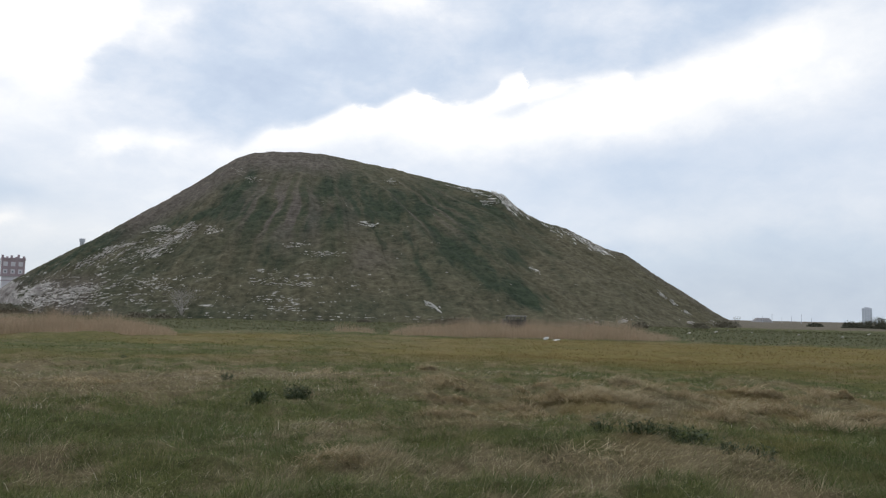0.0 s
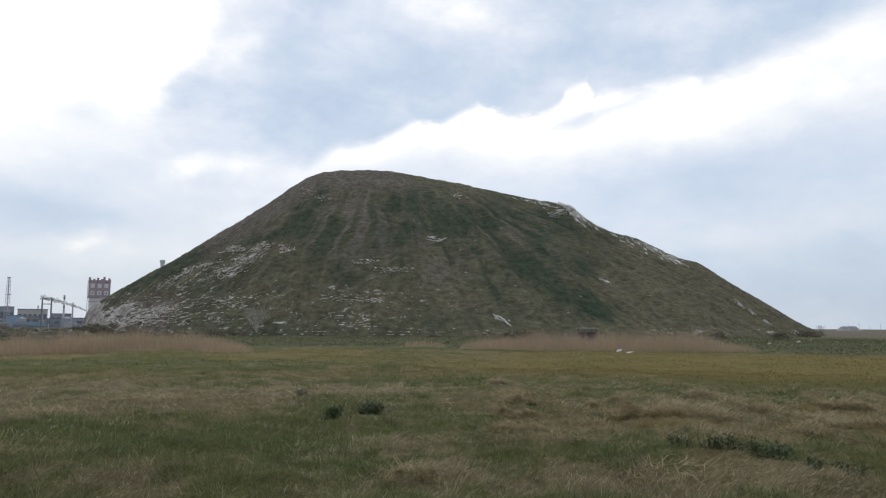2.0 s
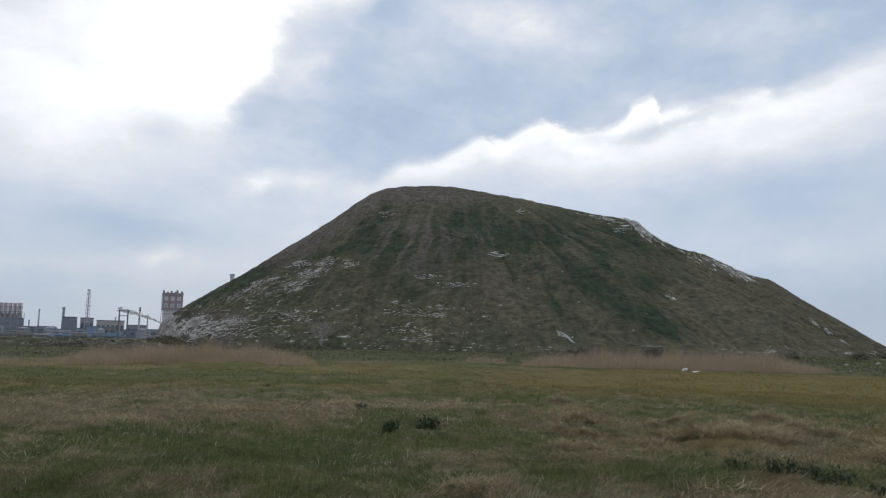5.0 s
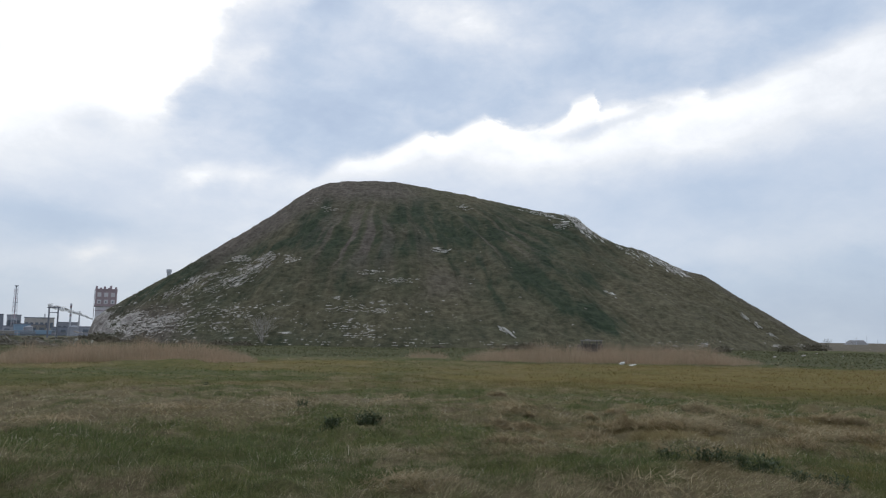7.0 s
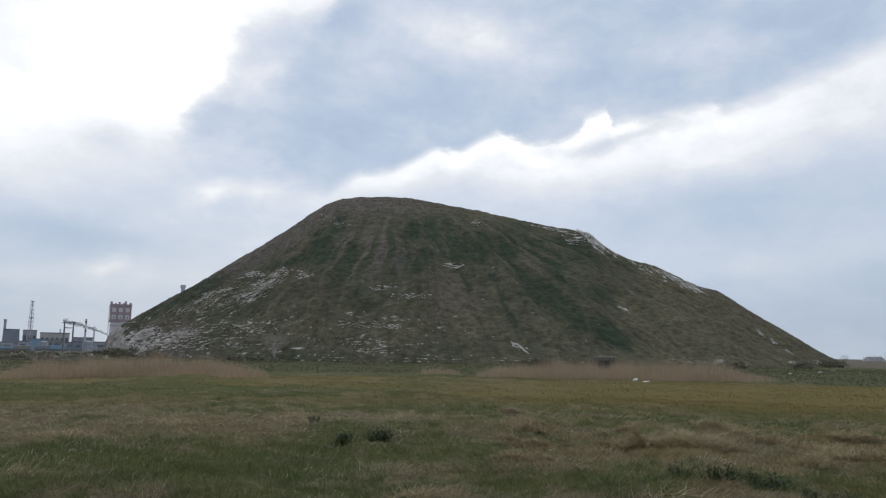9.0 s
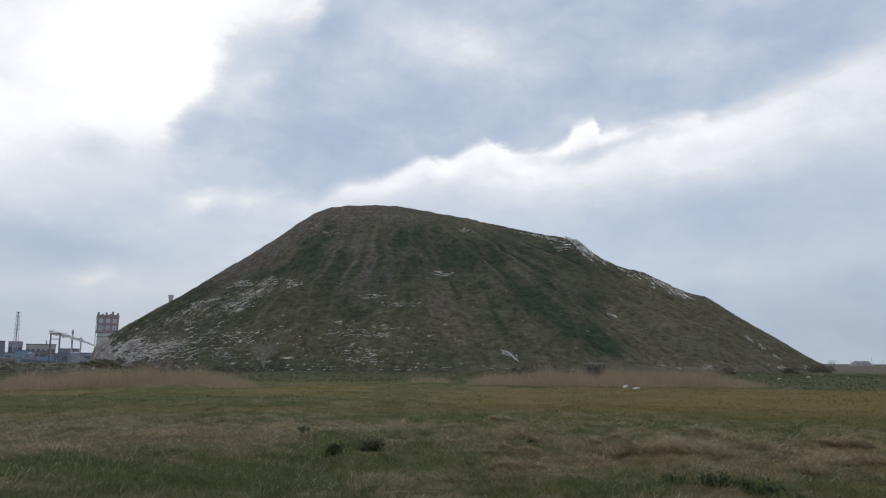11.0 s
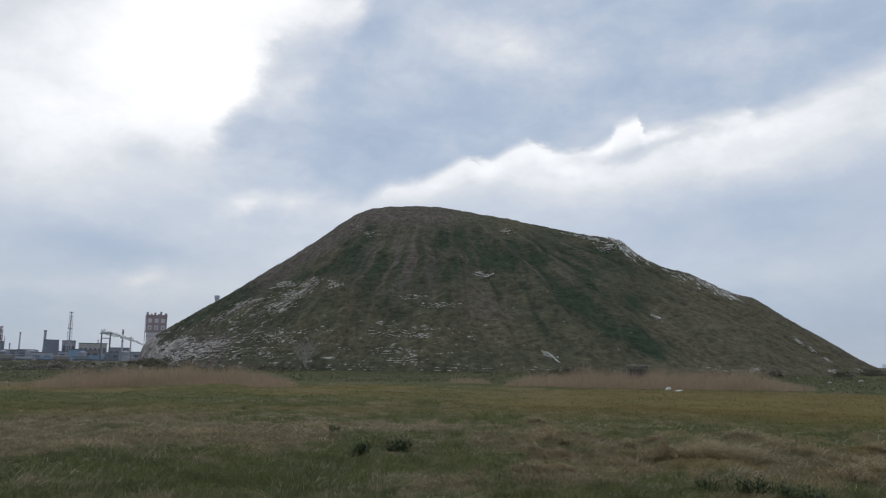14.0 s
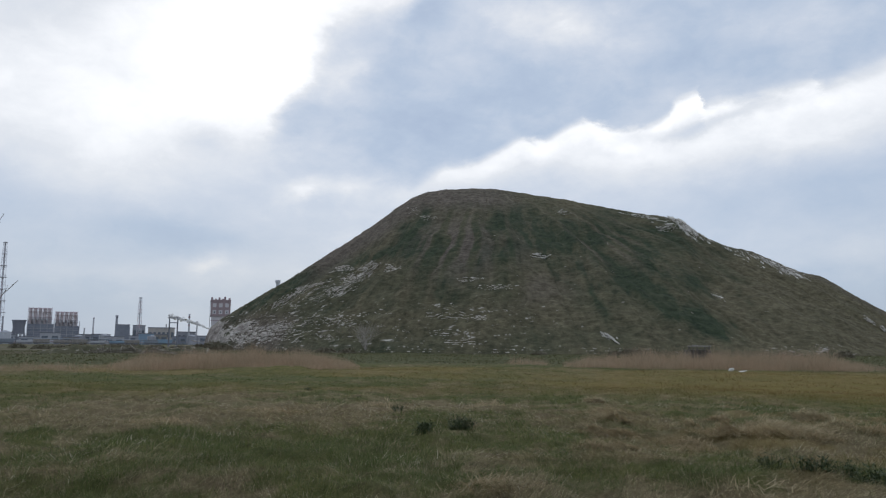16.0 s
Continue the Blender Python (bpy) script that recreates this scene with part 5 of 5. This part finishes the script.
def brush_pile(b, d, wide, tall, seed):
    """Cut branches and broken posts heaped together."""
    ob = thing("brush_pile", at(b, d), "heap of cut grey branches on rough ground", "brush pile", "brush piles before the works", b)
    r = random.Random(seed)
    for pale in (False, True):
        bm = bmesh.new()
        for _ in range(14 if pale else 70):
            x = wide * r.gauss(0, 0.24)
            c = Vector((x, r.gauss(0, 0.6), tall * r.uniform(0.1, 0.9) * math.exp(-((2.4 * x / wide) ** 2))))
            way = Vector((r.uniform(-1, 1), r.uniform(-0.5, 0.5), r.uniform(-0.35, 0.35))).normalized() * r.uniform(0.4, 1.1)
            tube(bm, c - way, c + way, r.uniform(0.04, 0.09), 0.03, 5)
        tagged(part("pale_log" if pale else "branch", bm, M_TWIG if pale else M_BRUSH, ob), kind="stuff")
    soil = bmesh.new()
    bmesh.ops.create_icosphere(soil, subdivisions=3, radius=0.5)
    for v in soil.verts:
        k = 0.75 + 0.5 * noise.noise(v.co * 4 + Vector((seed, 0, 0)))
        v.co = Vector((v.co.x * wide * 0.8 * k, v.co.y * 2.4 * k, v.co.z * tall * 1.3 * k))
    part("soil", soil, M_BRUSH, ob, "dark heaped soil")


for k, (b, d, wide, tall) in enumerate([(34.2, 108, 5, 1.0), (36.0, 112, 6, 1.2), (37.8, 109, 5, 0.9), (32.6, 114, 4.5, 0.9), (39.6, 113, 4, 0.8), (47.8, 60, 2.2, 0.35), (46.4, 58, 1.8, 0.3)]):
    brush_pile(b, d, wide, tall, 300 + k)


# ---- the distance on the other side ----
def tower_block():
    d = 1500
    tall, wide = high(0.95, d), size_of(0.6, d)
    ob = thing("tower_block", at(-29.66, d), "haze-pale far-off apartment tower block", "building", turn=-30)
    part("wall", box(bmesh.new(), 0, 0, 0, wide, 12, tall, 0.1), M_FAR_WALL, ob)
    part("roof", box(bmesh.new(), 0, 0, tall, wide * 0.5, 6, 1.5), M_WALL_GREY, ob)
    for i in range(8):
        for j in range(4):
            part("window", box(bmesh.new(), -wide * 0.375 + wide * 0.25 * j, -6.05, 2 + i * 3.0, wide * 0.13, 0.3, 1.6), M_FAR_GLASS, ob)


tower_block()


def far_bush(b, d, wide, tall, label, seed, mat=None):
    """Scrub of many small leaves round a few stems."""
    ob = thing("shrub", at(b, d), label, "shrub", "far shrubs")
    r = random.Random(seed)
    leaves = bmesh.new()
    for _ in range(7):
        a, o = r.uniform(0, 6.28), wide * r.uniform(0.05, 0.4)
        part("stem", tube(bmesh.new(), (0, 0, -0.1), (math.cos(a) * o, math.sin(a) * o, tall * 0.8), 0.07, 0.03, 4), mat or M_FAR, ob)
    for _ in range(1100):
        a, o = r.uniform(0, 6.28), wide / 2 * math.sqrt(r.random())
        top = tall * math.sqrt(max(0.05, 1 - (2 * o / wide) ** 2)) * r.uniform(0.75, 1.05)
        p = Vector((math.cos(a) * o, math.sin(a) * o, top * r.uniform(0.15, 1)))
        s = r.uniform(0.14, 0.36)
        leaves.faces.new([leaves.verts.new(p + Vector((r.uniform(-s, s), r.uniform(-s, s), r.uniform(-s, s)))) for _ in range(3)])
    tagged(part("leaves", leaves, mat or M_FAR, ob), kind="stuff")


far_bush(-30.2, 230, 5.5, 3.6, "dark scrub on the skyline", 1)
far_bush(-31.6, 225, 9, 3.6, "dark scrub on the skyline", 2)
far_bush(-33.6, 235, 7, 4.0, "dark scrub on the skyline", 3)
far_bush(-28.6, 240, 4.5, 2.2, "dark scrub on the skyline", 4)
far_bush(-29.4, 238, 5.0, 2.4, "dark scrub on the skyline", 5)
far_bush(-30.9, 228, 7.0, 3.4, "dark scrub on the skyline", 6)
far_bush(-32.6, 230, 8.0, 3.6, "dark scrub on the skyline", 7)
bare_tree("bare_tree", at(-21.5, 190), 3.4, M_FAR, "small bare tree past the heap's foot", 9, 0.6, 3, 3)
for k in range(7):
    b = -22.6 - 0.62 * k
    p = thing("pole", at(b, 820), "thin grey far-off pole", "pole", "poles on the horizon")
    part("shaft", tube(bmesh.new(), (0, 0, 0), (0, 0, 5.2 + 1.6 * (k % 3)), 0.2, 0.13, 6), M_PALE, p)

for k, (b, d, wide, tall) in enumerate([(-0.9, 116, 3.6, 1.5), (0.4, 117, 2.2, 0.9), (-14.8, 122, 2.4, 1.2), (20.6, 122, 3.0, 0.9), (6.0, 116, 2.4, 0.7), (-11.0, 108, 1.8, 0.9), (24.6, 128, 2.6, 0.9)]):
    far_bush(b, d, wide, tall, "low brown bush at the heap's foot", 20 + k, M_SCRUB)


for k, (b, d, wide, tall) in enumerate([(30.4, 168, 4.5, 2.4), (29.5, 158, 3.2, 1.6), (27.6, 146, 3.5, 1.5), (31.4, 172, 3.0, 1.5), (22.2, 128, 3.4, 1.1)]):
    far_bush(b, d, wide, tall, "low brown bush below the chalk face", 60 + k, M_SCRUB)

for k in range(16):
    b = 31.8 + 1.25 * k + pick.uniform(-0.4, 0.4)
    far_bush(b, pick.uniform(150, 230), pick.uniform(4, 9), pick.uniform(0.7, 1.5), "low brown scrub before the works", 80 + k, M_SCRUB)


def steam():
    """A white plume drifting from the works."""
    m, n = material("steam")
    soft, both = n.node("ShaderNodeMixShader"), n.node("ShaderNodeMixShader")
    soft.inputs[0].default_value, both.inputs[0].default_value = 0.5, 0.25
    n.put(soft.inputs[1], n.node("ShaderNodeBsdfTransparent").outputs[0])
    d, g = n.node("ShaderNodeBsdfDiffuse"), n.node("ShaderNodeBsdfTranslucent")
    d.inputs[0].default_value = g.inputs[0].default_value = (0.96, 0.96, 0.96, 1)
    n.put(both.inputs[1], d.outputs[0])
    n.put(both.inputs[2], g.outputs[0])
    n.put(soft.inputs[2], both.outputs[0])
    n.put(n.node("ShaderNodeOutputMaterial").inputs[0], soft.outputs[0])
    r = random.Random(8)
    bm = bmesh.new()
    for k in range(200):
        f = k / 199
        p = sight(30.8 + 2.75 * f + r.gauss(0, 0.05), 0.95 + 0.95 * f**0.75 + r.gauss(0, 0.03 + 0.04 * f), 560)
        bmesh.ops.create_icosphere(bm, subdivisions=2, radius=r.uniform(0.3, 0.75) * (0.8 + 0.4 * f), matrix=Matrix.Translation(p) @ Matrix.Diagonal((1.7, 1, 0.6, 1)))
    for f in bm.faces:
        f.smooth = True
    me = bpy.data.meshes.new("steam_plume")
    bm.to_mesh(me)
    bm.free()
    me.materials.append(m)
    tagged(new("steam_plume", me), "white steam plume over the works", "steam", kind="stuff")


steam()


def far_hill():
    """A low flat-topped heap on the horizon."""
    n, m = 50, 16
    u, v = np.meshgrid(np.linspace(-1, 1, n), np.linspace(-1, 1, m))
    h = 4.8 * np.minimum(1, 2.2 * (1 - np.abs(u))) * np.minimum(1, 1.8 * (1 - np.abs(v))) * (0.85 + 0.3 * fbm(u * 5, v * 3, 161)) - 0.3
    c = at(-23.2, 900)
    q = grid_faces(m, n)
    me = mesh_of("far_heap", np.stack([c.x + u * 11, c.y + v * 9, h], -1).reshape(-1, 3), q.ravel(), np.full(len(q), 4), M_GREY_SPOIL, (), True)
    tagged(new("far_heap", me), "low grey flat-topped heap on the horizon", "hill")


far_hill()
far_bush(-20.6, 165, 5.0, 1.6, "low brown bush beside the heap", 41, M_SCRUB)
far_bush(-19.0, 140, 3.0, 1.2, "low brown bush beside the heap", 42, M_SCRUB)
far_bush(-26.5, 260, 5.0, 1.5, "dark scrub on the skyline", 43)


# ---- the leafless shrub beside the camera ----
def near_shrub():
    base = at(54.6, 5.6)
    base.z = float(lie(np.array(base.x), np.array(base.y)))
    ob = thing("leafless_shrub", base, "leafless shrub with thin knotty grey-brown twigs", "shrub")
    r = random.Random(12)

    def limb(name, points, r0, r1, d=5.5, drift=0.0, slim=0.7, bushy=True, mat=M_BARK):
        """A limb through places given by bearing and rise, with knots and side twigs."""
        bm = bmesh.new()
        r0, r1 = r0 * slim, r1 * slim
        pts = [sight(b, e, d + drift * k) + Vector((-0.12, 0.063, -0.017)) - base for k, (b, e) in enumerate(points)]
        dense = []
        ends = [pts[0] * 2 - pts[1], *pts, pts[-1] * 2 - pts[-2]]
        for a, p, q, b in zip(ends, ends[1:], ends[2:], ends[3:]):
            n = max(2, int((q - p).length / 0.06))
            for k in range(n):
                f = k / n
                bend = ((2 * p) + (q - a) * f + (2 * a - 5 * p + 4 * q - b) * f**2 + (3 * p - a - 3 * q + b) * f**3) * 0.5
                dense.append(bend + Vector((r.uniform(-1, 1), r.uniform(-1, 1), r.uniform(-1, 1))) * 0.005)
        dense.append(pts[-1])
        for k, (p, q) in enumerate(zip(dense, dense[1:])):
            f0, f1 = k / len(dense), (k + 1) / len(dense)
            a, b2 = r0 + (r1 - r0) * f0, r0 + (r1 - r0) * f1
            tube(bm, p, q, a * 1.12, b2, 6)
            if k % 3:
                way = Vector((r.uniform(-1, 1), r.uniform(-1, 1), r.uniform(-0.2, 1))).normalized()
                tube(bm, q, q + way * (b2 + 0.011), 0.0035, 0.002, 4)
            if bushy and k % 4 == 1 and k > len(dense) * 0.3 and r.random() < 0.4:
                way = ((q - p).normalized() + Vector((r.uniform(-1, 1), r.uniform(-1, 1), r.uniform(0.1, 1.2))) * 0.75).normalized()
                a1, long = q, r.uniform(0.02, 0.09)
                for step in range(3):
                    a2 = a1 + way * long / 3
                    tube(bm, a1, a2, 0.0022 - 0.0004 * step, 0.0019 - 0.0004 * step, 4)
                    way = (way + Vector((r.uniform(-1, 1), r.uniform(-1, 1), 0.5)) * 0.25).normalized()
                    a1 = a2
        part(name, bm, mat, ob)

    limb("stem", [(55.2, -17.9), (50.6, -9), (49.6, -5.8), (48.9, -3.4), (48.5, -1.6), (47.9, 0.3), (47.7, 0.9)], 0.028, 0.015)
    limb("stem", [(54.8, -17.8), (51.5, -8.7), (50.2, -5.3), (49.6, -3.1), (49.5, -1.4), (49.6, 0.2), (49.8, 0.9), (50.2, 2.1), (50.3, 2.8), (49.9, 3.8), (49.3, 5.3), (48.9, 6.8), (48.5, 8.2), (48.4, 8.7)], 0.02, 0.006)
    limb("branch", [(50.3, 2.6), (50.7, 3.4), (51, 4.3), (51.2, 5.4), (51.3, 6.6), (51.1, 7.5), (51, 8.4), (50.8, 9.6), (50.6, 11.1)], 0.007, 0.002)
    limb("branch", [(50.3, 2.6), (50.7, 4.8), (51, 6.2), (51.3, 7.9), (51.5, 9.3)], 0.005, 0.002)
    limb("branch", [(50.1, 3.3), (50.3, 4), (50.3, 5.2), (50.2, 6.4), (50, 7.9), (50.2, 9.2)], 0.005, 0.002)
    limb("branch", [(50.8, 4.9), (50.1, 6.2), (49.3, 7.5), (48.6, 8.5)], 0.0045, 0.002)
    limb("branch", [(51, 4.5), (50.2, 5.2), (49.5, 5.9), (49.1, 6.8)], 0.004, 0.0018)
    limb("branch", [(51, 8.4), (50.6, 8.5), (50.3, 8.8)], 0.003, 0.0016)
    limb("branch", [(50, 1.5), (49.6, 1.9), (49.2, 2.9)], 0.0035, 0.0016)
    limb("stem", [(54.2, -17.6), (49.7, -11.8), (48.7, -9.3), (48, -8), (47.1, -6.6)], 0.016, 0.009)
    limb("branch", [(47.7, 0.9), (47.9, 2.2), (48.1, 3.7), (48.2, 5.6), (48.4, 6.4)], 0.006, 0.0022)
    limb("branch", [(47.8, 0.2), (47.2, 0.9), (46.6, 1.9), (46.2, 3.1), (45.7, 4.1), (45.2, 5.1), (44.9, 6.3)], 0.011, 0.005)
    limb("branch", [(47.7, 0.1), (46.9, 1.3), (46.2, 2.1), (45.9, 3.3), (45.4, 4.7), (45, 5.6)], 0.009, 0.004)
    limb("branch", [(44.9, 6.3), (44.9, 7.5), (44.8, 8.5), (44.7, 9.5)], 0.004, 0.002)
    limb("branch", [(44.9, 6.7), (44.6, 7.9), (44.5, 9.3)], 0.0035, 0.0018)
    limb("branch", [(44.8, 7.1), (44.6, 7.7), (44.3, 8)], 0.003, 0.0018)
    limb("branch", [(44.9, 6.3), (44.4, 7.1), (44, 7.8), (43.6, 8.3), (43.5, 8.8)], 0.004, 0.002)
    limb("branch", [(45, 5.5), (44.3, 6.2), (43.7, 7.4), (43.2, 8.4), (42.9, 8.9)], 0.0045, 0.002)
    limb("branch", [(45, 6.3), (45.6, 6.8), (46, 7.6), (46.3, 8)], 0.0035, 0.0018)
    limb("branch", [(46.2, 3.1), (46.5, 3.6), (46.5, 3.9), (46.4, 4.2)], 0.0035, 0.0018)
    limb("branch", [(46, 3.5), (46, 4.8), (46.1, 5.8)], 0.0035, 0.0018)
    limb("branch", [(45.7, 4.1), (45.5, 5.2), (45.3, 6.2)], 0.0035, 0.0018)
    limb("branch", [(45.8, 3.4), (45.1, 4.3), (44.7, 4.8)], 0.0035, 0.0018)
    limb("branch", [(46, 2.3), (45.3, 3.1), (44.5, 3.8), (44, 4.7)], 0.004, 0.0018)
    limb("branch", [(46.2, 2), (45.6, 2.2), (44.6, 2.5), (43.9, 2.8), (43.1, 3.5)], 0.004, 0.0018)
    limb("branch", [(47.6, -0.1), (45.8, 0.7), (44.5, 1.4), (43.5, 2.1), (42.8, 2.8), (42.3, 3.6), (41.7, 4.3)], 0.0065, 0.002)
    limb("branch", [(47.4, -0.3), (45.8, 0.6), (44.4, 1.3), (43.8, 1.7)], 0.004, 0.002)
    limb("branch", [(46.3, 1.3), (45.2, 1.9), (44.9, 2.7)], 0.003, 0.0016)
    limb("branch", [(45.3, 0.9), (44.9, 1.7), (44.8, 2.2)], 0.003, 0.0016)
    limb("branch", [(47.7, 0.5), (47.3, 1.8), (47.2, 2.6), (47.1, 3.8), (47.1, 4.9)], 0.005, 0.002)
    limb("branch", [(47.4, 1.1), (47.1, 2.4), (46.8, 4.2), (46.6, 5.4), (46.4, 6.5), (46.3, 7.3)], 0.005, 0.002)
    limb("branch", [(48, 3.3), (47.5, 4.5), (47.1, 5.2)], 0.0035, 0.0018)
    limb("branch", [(47.4, 1.5), (47.3, 3), (47.4, 4.2)], 0.0035, 0.0018)
    limb("branch", [(47.3, 1.9), (46.7, 2.3), (46.7, 2.6)], 0.003, 0.0016)
    limb("branch", [(47.9, 1.6), (48.7, 2.4), (49, 3.1), (49.1, 3.7)], 0.004, 0.0018)
    limb("branch", [(48, 1.8), (48.4, 2.7), (48.6, 3)], 0.003, 0.0016)
    limb("branch", [(47.8, 2), (48.6, 1.7), (49.3, 1.4)], 0.0035, 0.0016)
    limb("branch", [(48.3, 2.8), (48.3, 3.7), (48.3, 4.3)], 0.003, 0.0016)
    limb("branch", [(47, 0.7), (47.6, 1.5), (47.8, 3), (48, 3.7)], 0.0035, 0.0018)
    limb("branch", [(48.8, 8.6), (48.8, 9.8), (48.8, 10.7)], 0.004, 0.0018)
    limb("branch", [(48.8, 8.2), (48.5, 9.6), (48, 10.6), (47.8, 11.3)], 0.0045, 0.0018)
    limb("branch", [(48.8, 8.1), (48.2, 8.7), (47.8, 9.5), (47.5, 10.3)], 0.0045, 0.0018)
    limb("branch", [(48.9, 7.9), (49.3, 8.8), (49.6, 9.7)], 0.0035, 0.0018)
    limb("branch", [(50.1, -7.7), (48.7, -5.6), (47.8, -4), (46.9, -3.1), (46.1, -2.1), (44.6, -2), (43.3, -1.8), (42.3, -1.3)], 0.007, 0.0016)
    limb("branch", [(50.2, -6.4), (48.4, -5.6), (46.5, -4.4), (44.4, -3.8), (43.1, -3.2), (42.3, -2.7)], 0.006, 0.0016)
    limb("branch", [(47.1, -6.6), (45.3, -5.6), (44, -4.8), (43, -4.3), (42.5, -3.8)], 0.006, 0.0016)
    limb("branch", [(47.1, -6.6), (46.7, -6.2), (46.9, -5.7), (47.4, -4.7), (47.5, -3.8)], 0.0035, 0.0016)
    limb("branch", [(47.4, -7.1), (45.9, -7), (45.3, -6.6), (45.2, -5.9), (45.3, -5.5)], 0.0035, 0.0016)
    limb("branch", [(48.8, -11.4), (46.9, -9.4), (46.1, -8.6), (45.5, -7.7)], 0.004, 0.0016)
    limb("branch", [(48.7, -1.8), (46.7, -1.3), (45.7, -0.8), (44, -0.4)], 0.004, 0.0016)
    limb("branch", [(46.4, -5.3), (45.8, -4.8), (45.1, -3.8)], 0.0025, 0.0015)
    limb("branch", [(48.4, -1.6), (47.6, -1), (47.8, -0.6), (48.2, -0.1)], 0.004, 0.002)
    limb("branch", [(49, -6.3), (48, -6.2)], 0.0025, 0.0015)
    limb("branch", [(48.2, -0.1), (47.3, 0.4), (46.5, 0.9)], 0.005, 0.002)
    limb("branch", [(48.8, -7.5), (47.9, -7.1), (46.3, -6.5), (44.6, -6.7)], 0.004, 0.0016, bushy=False, mat=M_TWIG)


near_shrub()
